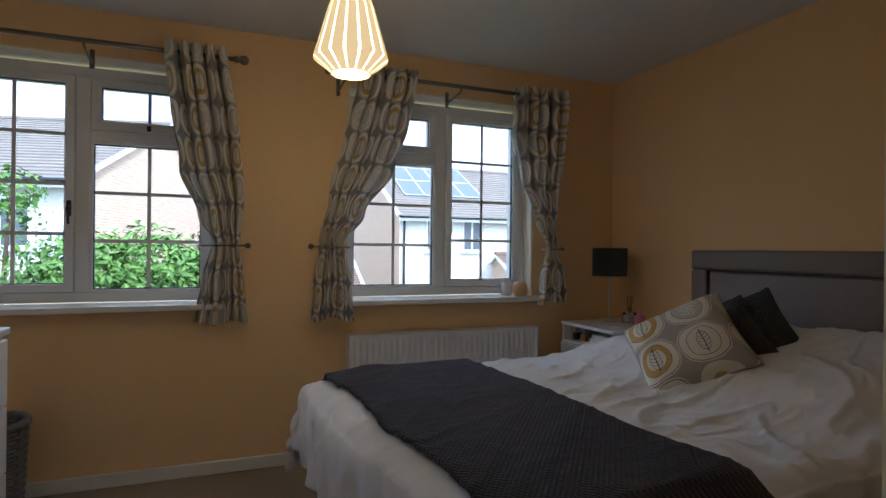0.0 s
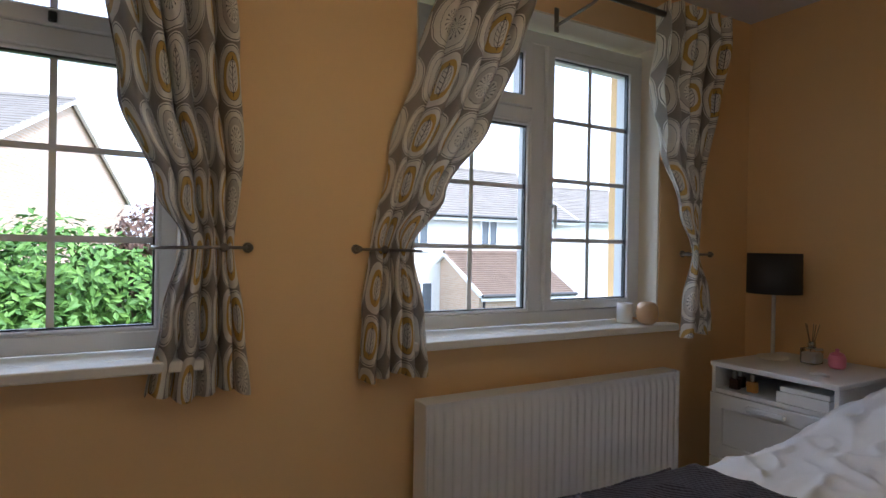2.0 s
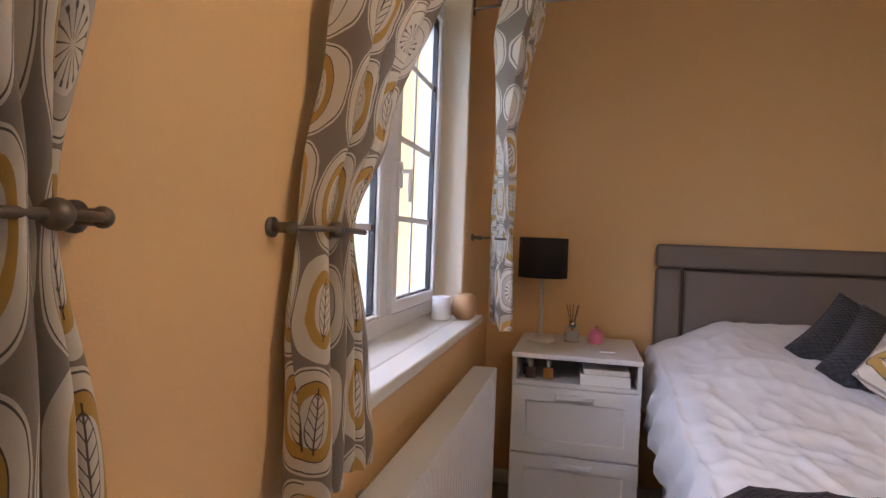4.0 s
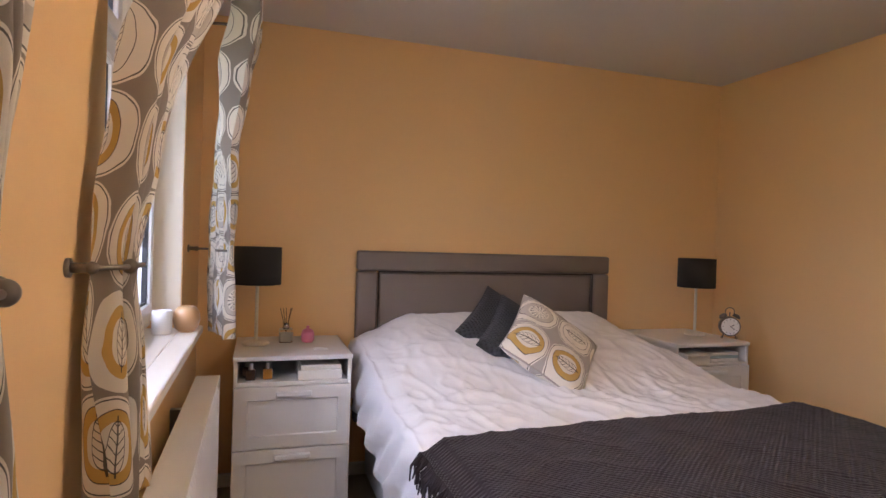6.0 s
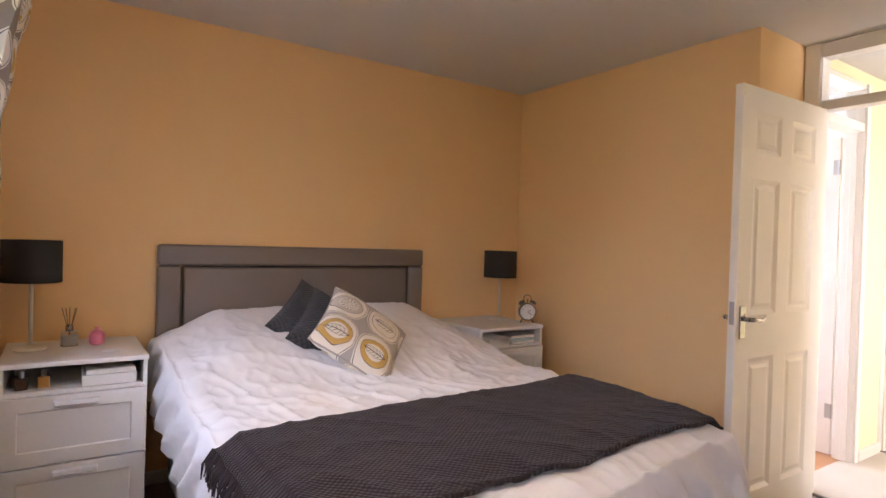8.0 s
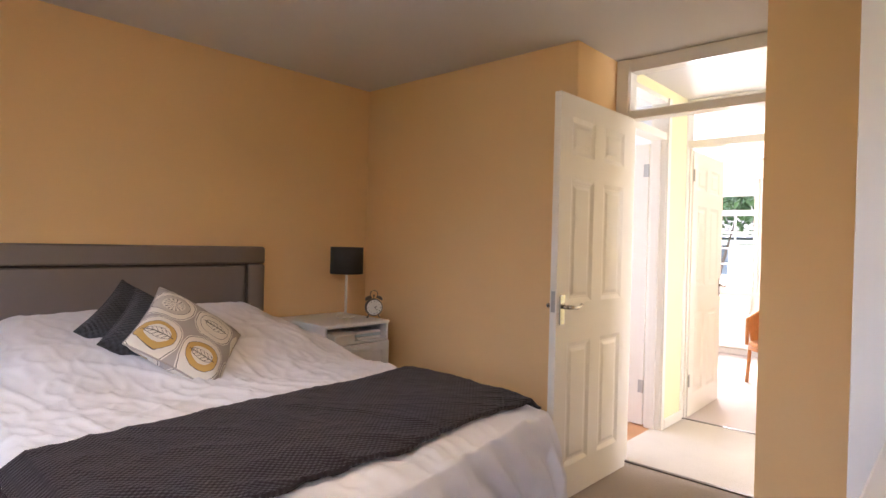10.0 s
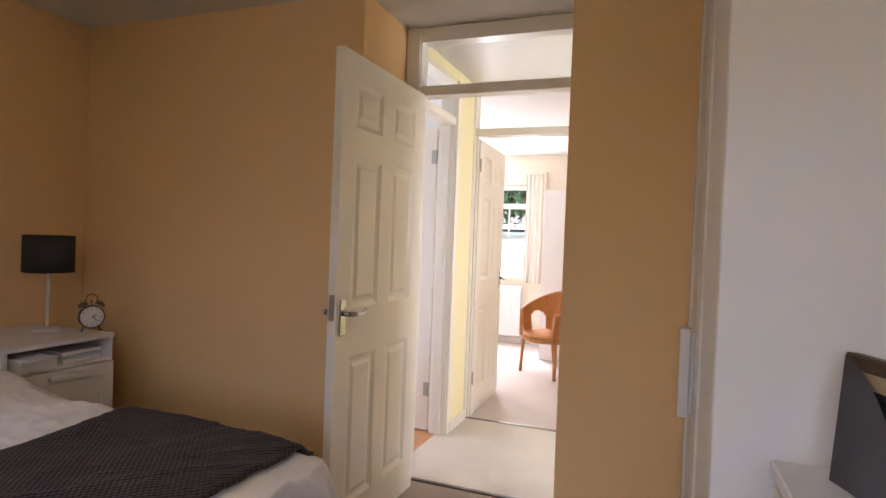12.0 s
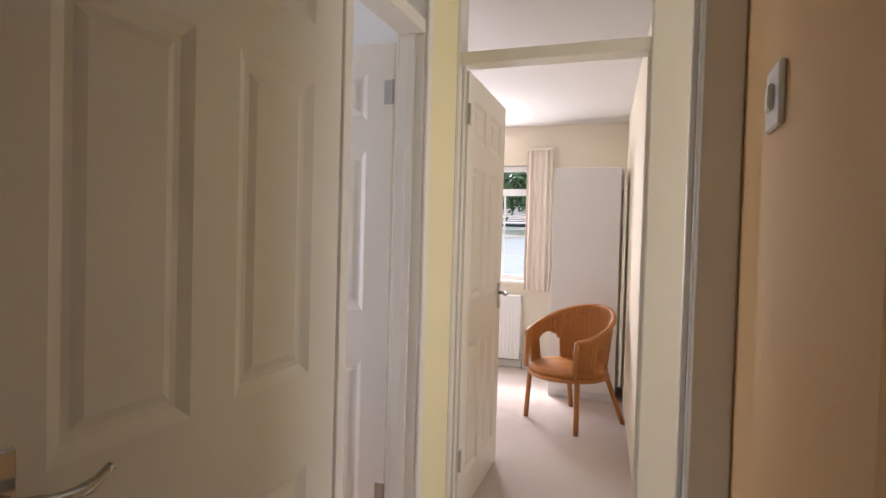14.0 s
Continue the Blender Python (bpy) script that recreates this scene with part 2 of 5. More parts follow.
def knit(name, color, scale, depth):
    """A thick woven or knitted cloth: rows of small humps."""
    m = bpy.data.materials.new(name)
    m.use_nodes = True
    k = Nodes(m)
    b = k.n["Principled BSDF"]
    b.inputs["Roughness"].default_value, b.inputs["Sheen Weight"].default_value = 0.95, 0.08
    uv = k.n.new("ShaderNodeUVMap")
    sep = k.n.new("ShaderNodeSeparateXYZ")
    k.l.new(uv.outputs[0], sep.inputs[0])
    sx = k.op("SINE", k.op("MULTIPLY", sep.outputs[0], scale))
    sy = k.op("SINE", k.op("MULTIPLY", sep.outputs[1], scale * 0.8))
    weave = k.op("MULTIPLY", sx, sy)
    no = k.n.new("ShaderNodeTexNoise")
    no.inputs["Scale"].default_value, no.inputs["Detail"].default_value = 60, 6
    k.l.new(uv.outputs[0], no.inputs["Vector"])
    h = k.op("ADD", k.op("MULTIPLY", weave, 0.5), k.op("MULTIPLY", no.outputs[0], 0.9))
    f = k.op("MULTIPLY_ADD", weave, 0.13, k.op("MULTIPLY", no.outputs[0], 0.8))
    k.l.new(k.mix(f, tuple(c * 0.45 for c in color), tuple(c * 1.6 for c in color)), b.inputs["Base Color"])
    bump = k.n.new("ShaderNodeBump")
    bump.inputs["Strength"].default_value, bump.inputs["Distance"].default_value = 1.0, depth
    k.l.new(h, bump.inputs["Height"])
    k.l.new(bump.outputs[0], b.inputs["Normal"])
    return m


THROW = knit("charcoal_woven_wool", (0.025, 0.0165, 0.0215), 400, 0.004)
KNIT = knit("dark_grey_knit", (0.045, 0.047, 0.056), 300, 0.006)


def brick_mat(name):
    m = bpy.data.materials.new(name)
    m.use_nodes = True
    k = Nodes(m)
    b = k.n["Principled BSDF"]
    co = k.n.new("ShaderNodeUVMap")
    br = k.n.new("ShaderNodeTexBrick")
    br.inputs["Color1"].default_value, br.inputs["Color2"].default_value, br.inputs["Mortar"].default_value = (0.50, 0.34, 0.23, 1), (0.57, 0.42, 0.30, 1), (0.56, 0.51, 0.44, 1)
    br.inputs["Scale"].default_value = 1.0
    br.inputs["Brick Width"].default_value, br.inputs["Row Height"].default_value, br.inputs["Mortar Size"].default_value = 0.225, 0.075, 0.008
    k.l.new(co.outputs[0], br.inputs["Vector"])
    k.l.new(br.outputs[0], b.inputs["Base Color"])
    b.inputs["Roughness"].default_value = 0.9
    return m


BRICK = brick_mat("orange_brick")


# ---- mesh tools ----
def box(bm, a, b, bevel=0.0, seg=1):
    """A box between two corners, its edges eased by bevel."""
    lo, hi = [min(p, q) for p, q in zip(a, b)], [max(p, q) for p, q in zip(a, b)]
    r = bmesh.ops.create_cube(bm, size=1.0)
    for v in r["verts"]:
        v.co = [lo[i] + (v.co[i] + 0.5) * (hi[i] - lo[i]) for i in range(3)]
    if bevel:
        edges = {e for v in r["verts"] for e in v.link_edges}
        bmesh.ops.bevel(bm, geom=list(edges), offset=bevel, segments=seg, affect="EDGES", profile=0.5)
    return bm


def ring(bm, x0, x1, z0, z1, y0, y1, w, e=0.004):
    """A frame in one piece round an opening, its inner and outer front edges eased."""
    loops = []
    for o, y in ((0, y1), (0, y0 + e), (e, y0), (w - e, y0), (w, y0 + e), (w, y1)):
        loops.append([bm.verts.new(p) for p in ((x0 + o, y, z0 + o), (x1 - o, y, z0 + o), (x1 - o, y, z1 - o), (x0 + o, y, z1 - o))])
    for p, q in zip(loops, loops[1:] + loops[:1]):
        for i in range(4):
            bm.faces.new((p[i], p[(i + 1) % 4], q[(i + 1) % 4], q[i]))
    return bm


def framed_panel(u0, u1, z0, z1, t, w, sunk, at):
    """A board with a sunk field, in one piece; at(u, depth, z) places it, depth 0 being the front."""
    bm = bmesh.new()
    e = 0.0025
    loops = []
    for o, d in ((0, t), (0, e), (e, 0), (w, 0), (w + 0.004, sunk)):
        loops.append([bm.verts.new(at(u, d, z)) for u, z in ((u0 + o, z0 + o), (u1 - o, z0 + o), (u1 - o, z1 - o), (u0 + o, z1 - o))])
    for p, q in zip(loops, loops[1:]):
        for i in range(4):
            bm.faces.new((p[i], p[(i + 1) % 4], q[(i + 1) % 4], q[i]))
    bm.faces.new(loops[0]), bm.faces.new(loops[-1])
    return bm


def boxes(*list_, bevel=0.0, seg=1):
    bm = bmesh.new()
    for a, b in list_:
        box(bm, a, b, bevel, seg)
    return bm


def lathe(bm, profile, n=24, at=(0, 0, 0)):
    """A turned body: profile is a run of (radius, height)."""
    rings = []
    for r, z in profile:
        rings.append([bm.verts.new((at[0] + max(r, 1e-4) * math.cos(2 * math.pi * i / n), at[1] + max(r, 1e-4) * math.sin(2 * math.pi * i / n), at[2] + z)) for i in range(n)])
    for p, q in zip(rings, rings[1:]):
        for i in range(n):
            bm.faces.new((p[i], p[(i + 1) % n], q[(i + 1) % n], q[i]))
    bm.faces.new(rings[0][::-1]), bm.faces.new(rings[-1])
    return bm


def tube(bm, points, radius, n=8):
    """A round bar along a run of points; radius is one number or one for each point."""
    pts = [Vector(p) for p in points]
    rad = radius if isinstance(radius, (list, tuple)) else [radius] * len(pts)
    rings = []
    for i, p in enumerate(pts):
        d = (pts[min(i + 1, len(pts) - 1)] - pts[max(i - 1, 0)]).normalized()
        u = d.orthogonal().normalized() if i == 0 else (prev - prev.dot(d) * d).normalized()
        prev = u
        w = d.cross(u)
        rings.append([bm.verts.new(p + rad[i] * (math.cos(2 * math.pi * j / n) * u + math.sin(2 * math.pi * j / n) * w)) for j in range(n)])
    for a, b in zip(rings, rings[1:]):
        for j in range(n):
            bm.faces.new((a[j], a[(j + 1) % n], b[(j + 1) % n], b[j]))
    bm.faces.new(rings[0][::-1]), bm.faces.new(rings[-1])
    return bm


def sheet(nu, nv, f):
    """A grid of cloth or board; f(u, v) gives the place and the print's coordinates."""
    bm = bmesh.new()
    uvl = bm.loops.layers.uv.new("UVMap")
    rows, marks = [], {}
    for j in range(nv + 1):
        row = []
        for i in range(nu + 1):
            p, t = f(i / nu, j / nv)
            v = bm.verts.new(p)
            marks[v] = t
            row.append(v)
        rows.append(row)
    for j in range(nv):
        for i in range(nu):
            face = bm.faces.new((rows[j][i], rows[j][i + 1], rows[j + 1][i + 1], rows[j + 1][i]))
            for lp in face.loops:
                lp[uvl].uv = marks[lp.vert]
    return bm


def curve(points, n):
    """A smooth run of n points through the given ones."""
    pts = [Vector(p) for p in points]
    out = []
    for k in range(n + 1):
        s = k / n * (len(pts) - 1)
        i = min(int(s), len(pts) - 2)
        t = s - i
        p0, p1, p2, p3 = pts[max(i - 1, 0)], pts[i], pts[i + 1], pts[min(i + 2, len(pts) - 1)]
        out.append(0.5 * ((2 * p1) + (p2 - p0) * t + (2 * p0 - 5 * p1 + 4 * p2 - p3) * t * t + (3 * p1 - p0 - 3 * p2 + p3) * t ** 3))
    return out


def ramp(table, x):
    """Value at x along a table of (x, value), eased."""
    if x <= table[0][0]:
        return table[0][1]
    for (a, va), (b, vb) in zip(table, table[1:]):
        if x <= b:
            t = (x - a) / (b - a)
            t = t * t * (3 - 2 * t)
            return va + (vb - va) * t
    return table[-1][1]


def mesh_of(name, bm, material, smooth=False):
    bmesh.ops.recalc_face_normals(bm, faces=bm.faces[:])
    me = bpy.data.meshes.new(name)
    bm.to_mesh(me)
    bm.free()
    for m in material if isinstance(material, (list, tuple)) else [material]:
        me.materials.append(m)
    if smooth:
        me.shade_smooth()
    return me


def thing(name, label, category, m=None, group="", kind=""):
    """An Empty at a thing's base, to which its parts belong."""
    ob = tagged(new(name), label, category, group, kind)
    ob.empty_display_size = 0.1
    if m is not None:
        ob.matrix_world = m
    return ob


def part(name, bm, material, parent, label="", smooth=False, m=None):
    ob = new(name, mesh_of(name, bm, material, smooth))
    ob.parent = parent
    if m is not None:
        ob.matrix_basis = m
    return tagged(ob, label)


def again(ob, parent, m):
    """One more part on the same mesh."""
    o = new(ob.name.split(".")[0], ob.data)
    o.parent = parent
    o.matrix_basis = m
    return o


def solid(name, bm, material, label, category, kind="", smooth=False, m=None, group=""):
    """A thing that is one plain mesh."""
    ob = tagged(new(name, mesh_of(name, bm, material, smooth)), label, category, group, kind)
    if m is not None:
        ob.matrix_world = m
    return ob


def structure(name, bm, material, label, category, smooth=False):
    return solid(name, bm, material, label, category, "structure", smooth)


# ---- the bedroom's shell ----
WX, EX, NY, SY, CZ = -1.16, 2.69, 4.205, 1.045, 2.35          # inner faces and ceiling
RX0, RX1, DY, PY1 = 0.03, 0.984, 0.588, 1.28                           # the door's recess
OUT = 4.51                                                 # outer face of the window wall
W1, W2 = (-1.091, 0.126), (0.837, 2.054)                  # window openings
SILL, HEAD = 0.899, 2.130

structure("floor", boxes(((WX, DY - 0.04, -0.12), (EX, NY + 0.1, 0.0))), CARPET, "beige pile carpet floor of the bedroom", "floor")
structure("ceiling", boxes(((WX - 0.1, DY - 0.12, CZ), (EX + 0.1, OUT + 0.1, CZ + 0.12))), CEIL, "matt white painted bedroom ceiling", "ceiling")
structure("wall_north", boxes(
    ((WX - 0.1, NY, -0.12), (EX + 0.1, OUT, SILL)), ((WX - 0.1, NY, HEAD), (EX + 0.1, OUT, CZ)),
    ((WX - 0.1, NY, SILL), (W1[0], OUT, HEAD)), ((W1[1], NY, SILL), (W2[0], OUT, HEAD)), ((W2[1], NY, SILL), (EX + 0.1, OUT, HEAD))),
    WALL, "ochre yellow painted wall with two window openings", "wall")
structure("wall_east", boxes(((EX, SY - 0.1, -0.12), (EX + 0.1, NY, CZ))), WALL, "ochre yellow painted wall behind the headboard", "wall")
structure("wall_south", boxes(((RX1 + 0.1, SY - 0.1, -0.12), (EX, SY, CZ)), ((RX1, DY - 0.1, -0.12), (RX1 + 0.1, SY, CZ))), WALL, "ochre yellow painted wall beside the open door", "wall")
structure("wall_south_pier", boxes(((WX, PY1 - 0.1, -0.12), (RX0 - 0.1, PY1, CZ)), ((RX0 - 0.1, DY - 0.1, -0.12), (RX0, PY1, CZ))), WALL, "ochre yellow painted wall with light switch by the door", "wall")
structure("wall_west", boxes(((WX - 0.1, SY - 0.1, -0.12), (WX, NY + 0.1, CZ))), WALL, "ochre yellow painted wall behind the wardrobe", "wall")


def skirting(name, a, b, out, z=0.07):
    """A board along the foot of a wall from a to b, standing out to one side."""
    (x0, y0), (x1, y1), (ox, oy) = a, b, out
    bm = boxes(((x0, y0, 0.002), (x1 + ox * 0.016, y1 + oy * 0.016, z)), bevel=0.004)
    structure(name, bm, GLOSS, "white gloss painted skirting board", "baseboard")


skirting("baseboard_north", (WX, NY), (EX, NY), (0, -1))
skirting("baseboard_east", (EX, SY), (EX, NY - 0.017), (-1, 0))
skirting("baseboard_south", (RX1, SY), (EX - 0.017, SY), (0, 1))

# reveals painted pale
for i, (a, b) in enumerate((W1, W2)):
    structure(f"trim_reveal_{i + 1}", boxes(((a, NY + 0.004, SILL + 0.03), (a + 0.008, OUT - 0.126, HEAD)), ((b - 0.008, NY + 0.004, SILL + 0.03), (b, OUT - 0.126, HEAD)),
              ((a + 0.008, NY + 0.004, HEAD - 0.008), (b - 0.008, OUT - 0.126, HEAD))), FARWALL, "pale cream painted window reveal", "window reveal")


# ---- windows ----
def frame_bars(x0, x1, z0, z1, y0, y1, w):
    """Four bars round an opening, butted end to end."""
    return [((x0, y0, z0), (x0 + w, y1, z1)), ((x1 - w, y0, z0), (x1, y1, z1)), ((x0 + w, y0, z0), (x1 - w, y1, z0 + w)), ((x0 + w, y0, z1 - w), (x1 - w, y1, z1))]


def sash(win, x0, x1, z0, z1, cols, rows, w, y0, y1, name):
    """A glazed light: sash bars, a pane and glazing bars."""
    s = part(name, ring(bmesh.new(), x0, x1, z0, z1, y0, y1, w), UPVC, win)
    gx0, gx1, gz0, gz1 = x0 + w, x1 - w, z0 + w, z1 - w
    part("gasket", ring(bmesh.new(), gx0 - 0.001, gx1 + 0.001, gz0 - 0.001, gz1 + 0.001, y0 + 0.012, y0 + 0.03, 0.006, 0.001), BLACK, s, "black rubber gasket")
    p = part("pane", boxes(((gx0, y0 + 0.03, gz0), (gx1, y0 + 0.034, gz1))), GLASS, s, "clear glass pane")
    p.visible_shadow = False
    for c in range(1, cols):
        x = gx0 + (gx1 - gx0) * c / cols
        part("glazing_bar", boxes(((x - 0.009, y0 + 0.026, gz0), (x + 0.009, y0 + 0.030, gz1))), UPVC, s)
    for r in range(1, rows):
        z = gz0 + (gz1 - gz0) * r / rows
        part("glazing_bar", boxes(((gx0, y0 + 0.024, z - 0.009), (gx1, y0 + 0.0285, z + 0.009))), UPVC, s)
    return s


def window(name, mirror, opening):
    """A casement beside a fixed light with a small opener above it."""
    win = thing(name, "white plastic casement window with glazing bars", "window", kind="structure")
    X = (lambda a: opening[0] + a - W2[0]) if not mirror else (lambda a: opening[1] - (a - W2[0]))
    o0, o1 = opening
    z0, z1, y0, y1 = SILL + 0.010, 2.098, 4.314, 4.38
    f0, f1 = sorted((X(W2[0]), X(W2[0] + 1.217)))
    part("window_frame", ring(bmesh.new(), f0, f1, z0, z1, y0, y1, 0.052), UPVC, win)
    # mullion between the two lights
    a, b = sorted((X(W2[0] + 0.579), X(W2[0] + 0.646)))
    part("mullion", boxes(((a, y0, z0 + 0.052), (b, y1, z1 - 0.052)), bevel=0.004), UPVC, win)
    # transom under the small opener
    c, d = sorted((X(W2[0] + 0.052), X(W2[0] + 0.579)))
    part("transom", boxes(((c, y0, 1.726), (d, y1, 1.784)), bevel=0.004), UPVC, win)
    sash(win, c, d, z0 + 0.052, 1.726, 2, 3, 0.012, y0 + 0.004, y1, "fixed_light")
    sash(win, c + 0.002, d - 0.002, 1.785, z1 - 0.053, 2, 1, 0.045, y0 - 0.012, y1, "opener_sash")
    e, f = sorted((X(W2[0] + 0.648), X(W2[0] + 1.163)))
    s = sash(win, e, f, z0 + 0.054, z1 - 0.054, 2, 4, 0.040, y0 - 0.014, y1, "casement_sash")
    hx = X(W2[0] + 0.668)
    bm = bmesh.new()
    box(bm, (hx - 0.011, y0 - 0.026, 1.34), (hx + 0.011, y0 - 0.014, 1.42), 0.004)
    tube(bm, [(hx, y0 - 0.026, 1.39), (hx, y0 - 0.05, 1.39), (hx, y0 - 0.052, 1.375), (hx + 0.004, y0 - 0.05, 1.30)], [0.007, 0.007, 0.008, 0.006])
    part("handle", bm, BLACK if mirror else UPVC, s, "slim casement handle")
    m = (c + d) / 2
    part("stay", boxes(((m - 0.01, y0 - 0.024, 1.791), (m + 0.01, y0 - 0.012, 1.819)), bevel=0.003), BLACK, win, "small black catch")
    # window board
    part("window_sill", boxes(((o0 - 0.05, NY - 0.075, SILL - 0.028), (o1 + 0.05, NY - 0.001, SILL + 0.002)), ((o0 + 0.009, NY - 0.002, SILL - 0.02), (o1 - 0.009, y0 + 0.072, SILL + 0.002)), bevel=0.006, seg=2), GLOSS, win, "white gloss window board")
    return win


window("window_1", True, W1)
window("window_2", False, (W2[0], W2[1]))
y_out = OUT - 0.055
for i, (a, b) in enumerate((W1, W2)):
    structure(f"trim_outer_sill_{i + 1}", boxes(((a, y_out, SILL - 0.03), (b, OUT + 0.06, SILL + 0.012)), bevel=0.004), UPVC, "white outer window sill", "sill")


# ---- doors and the landing ----
def lever(bm, x, y, z, side, way):
    """A lever handle on its long plate; side is the face's sign, way the sign in which the lever points."""
    s = side
    tube(bm, [(x, y, z), (x, y + s * 0.03, z)], 0.010)
    tube(bm, curve([(x, y + s * 0.03, z), (x + way * 0.02, y + s * 0.045, z), (x + way * 0.07, y + s * 0.045, z - 0.004), (x + way * 0.105, y + s * 0.045, z + 0.012)], 10), [0.011] * 4 + [0.008] * 4 + [0.006] * 3)
    return bm


def panel_door(name, label, m, w=0.762, h=1.981, handed=1):
    """A white six-panel door leaf, hinged at its origin."""
    d = thing(name, label, "door", m, kind="structure")
    st, mid = 0.105, 0.10
    px = [(st, (w - mid) / 2), ((w + mid) / 2, w - st)]
    pz = [(0.165, 0.775), (0.968, 1.578), (1.692, 1.876)]
    t = 0.0175
    fr = [((0, -t, 0), (st, t, h)), ((w - st, -t, 0), (w, t, h)), (((w - mid) / 2, -t, pz[0][0]), ((w + mid) / 2, t, pz[0][1])), (((w - mid) / 2, -t, pz[1][0]), ((w + mid) / 2, t, pz[1][1])), (((w - mid) / 2, -t, pz[2][0]), ((w + mid) / 2, t, pz[2][1]))]
    for z0, z1 in ((0, 0.165), (0.775, 0.968), (1.578, 1.692), (1.876, h)):
        fr.append(((st, -t, z0), (w - st, t, z1)))
    part("leaf", boxes(*fr, ((st, -0.0085, 0.16), (w - st, 0.0085, 1.88))), GLOSS, d)
    for x0, x1 in px:
        for z0, z1 in pz:
            bm = bmesh.new()
            for s in (-1, 1):
                # ogee moulding round the panel, then the raised field
                b0 = [(x0, s * t), (x0 + 0.022, s * 0.009), (x0 + 0.034, s * 0.009), (x0 + 0.05, s * 0.0145)]
                loops = []
                for k, (_, y) in enumerate(b0):
                    o = b0[k][0] - x0
                    loops.append([bm.verts.new(p) for p in ((x0 + o, y, z0 + o), (x1 - o, y, z0 + o), (x1 - o, y, z1 - o), (x0 + o, y, z1 - o))])
                for p, q in zip(loops, loops[1:]):
                    for i in range(4):
                        bm.faces.new((p[i], p[(i + 1) % 4], q[(i + 1) % 4], q[i]))
                bm.faces.new(loops[-1])
            part("panel", bm, GLOSS, d)
    for s in (-1, 1):
        pl = part("handle_plate", boxes(((w - 0.068, s * t, 0.868), (w - 0.026, s * (t + 0.007), 1.012)), bevel=0.003), CHROME, d, "polished chrome handle plate")
        part("lever", lever(bmesh.new(), w - 0.047, s * (t + 0.006), 0.955, s, -1), CHROME, pl, "scrolled chrome lever", True)
    part("latch_plate", boxes(((w, -0.011, 0.93), (w + 0.002, 0.011, 1.03))), STEEL, d, "steel latch plate")
    for z in (0.27, 1.795):
        bm = tube(bmesh.new(), [(0, handed * 0.022, z - 0.045), (0, handed * 0.022, z + 0.045)], 0.007)
        box(bm, (0.001, handed * (t + 0.0005), z - 0.045), (0.034, handed * (t + 0.003), z + 0.045))
        part("hinge", bm, STEEL, d, "steel butt hinge")
    return d


panel_door("door_1", "open white six-panel bedroom door with chrome lever", pose(0.870, 0.637, 0.008, 0, 0, 89.0), handed=-1)
panel_door("door_2", "white six-panel bathroom door standing wide open", pose(1.105, -0.20, 0.008, 0, 0, 1), handed=1)
panel_door("door_3", "white six-panel door open into the far room", pose(0.957, -0.605, 0.008, 0, 0, -88.5), handed=-1)

HS, HE = -0.54, 0.97                                        # landing's far wall and right-hand wall
structure("floor_landing", boxes(((-1.6, HS - 0.03, -0.12), (HE + 0.06, DY - 0.04, 0.004))), CARPET2, "worn oatmeal carpet of the landing", "floor")
structure("floor_far_room", boxes(((0.19, -3.75, -0.12), (3.0, HS - 0.03, 0.002))), CARPET3, "pale pinkish carpet of the far room", "floor")
structure("floor_bathroom", boxes(((HE + 0.06, HS - 0.1, -0.12), (3.0, 0.52, 0.0))), OAK, "orange wood floor of the bathroom", "floor")
structure("trim_threshold", boxes(((0.110, 0.536, 0.0), (0.902, 0.562, 0.009)), ((0.146, HS - 0.045, 0.0), (HE, HS - 0.02, 0.009)), bevel=0.003), PEWTER, "dark metal carpet threshold bars", "threshold")
structure("ceiling_landing", boxes(((-1.6, HS - 0.1, CZ), (3.0, DY - 0.1, CZ + 0.12))), CEIL, "white painted landing ceiling", "ceiling")
structure("ceiling_far_room", boxes(((0.09, -3.85, CZ), (3.1, HS - 0.1, CZ + 0.12))), CEIL, "white painted far room ceiling", "ceiling")
# landing walls
structure("wall_landing_east", boxes(((HE, HS, -0.12), (HE + 0.1, -0.19, CZ)), ((HE, -0.19, 2.285), (HE + 0.1, 0.52, CZ))), HALL, "pale yellow painted landing wall", "wall")
structure("wall_landing_north", boxes(((-1.6, 0.45, -0.12), (RX0 - 0.1, 0.52, CZ)), ((RX1 + 0.1, 0.45, -0.12), (HE + 0.1, 0.52, CZ))), HALL, "pale yellow painted landing wall", "wall")
structure("wall_landing_south", boxes(((-1.6, HS - 0.1, -0.12), (0.09, HS, CZ))), HALL, "pale yellow painted landing wall", "wall")
# opening is made up, out of view, to hold the landing's fill light
structure("wall_landing_west", boxes(((-1.7, HS - 0.1, -0.12), (-1.6, 0.52, 1.0)), ((-1.7, HS - 0.1, 2.0), (-1.6, 0.52, CZ)), ((-1.7, HS - 0.1, 1.0), (-1.6, -0.40, 2.0)), ((-1.7, 0.24, 1.0), (-1.6, 0.52, 2.0))), HALL, "pale yellow painted landing wall with added unseen opening", "wall")
# the outer wall's opening is assumed and never seen; it houses the bathroom fill
structure("wall_bathroom", boxes(((HE + 0.021, HS - 0.1, -0.12), (3.0, HS, CZ)), ((HE + 0.1, 0.52, -0.12), (3.0, 0.62, CZ)), ((3.0, HS - 0.1, -0.12), (3.1, 0.62, 0.9)), ((3.0, HS - 0.1, 2.0), (3.1, 0.62, CZ)), ((3.0, HS - 0.1, 0.9), (3.1, HS + 0.1, 2.0)), ((3.0, 0.42, 0.9), (3.1, 0.62, 2.0))), BATHWALL, "white painted bathroom wall with added unseen opening", "wall")
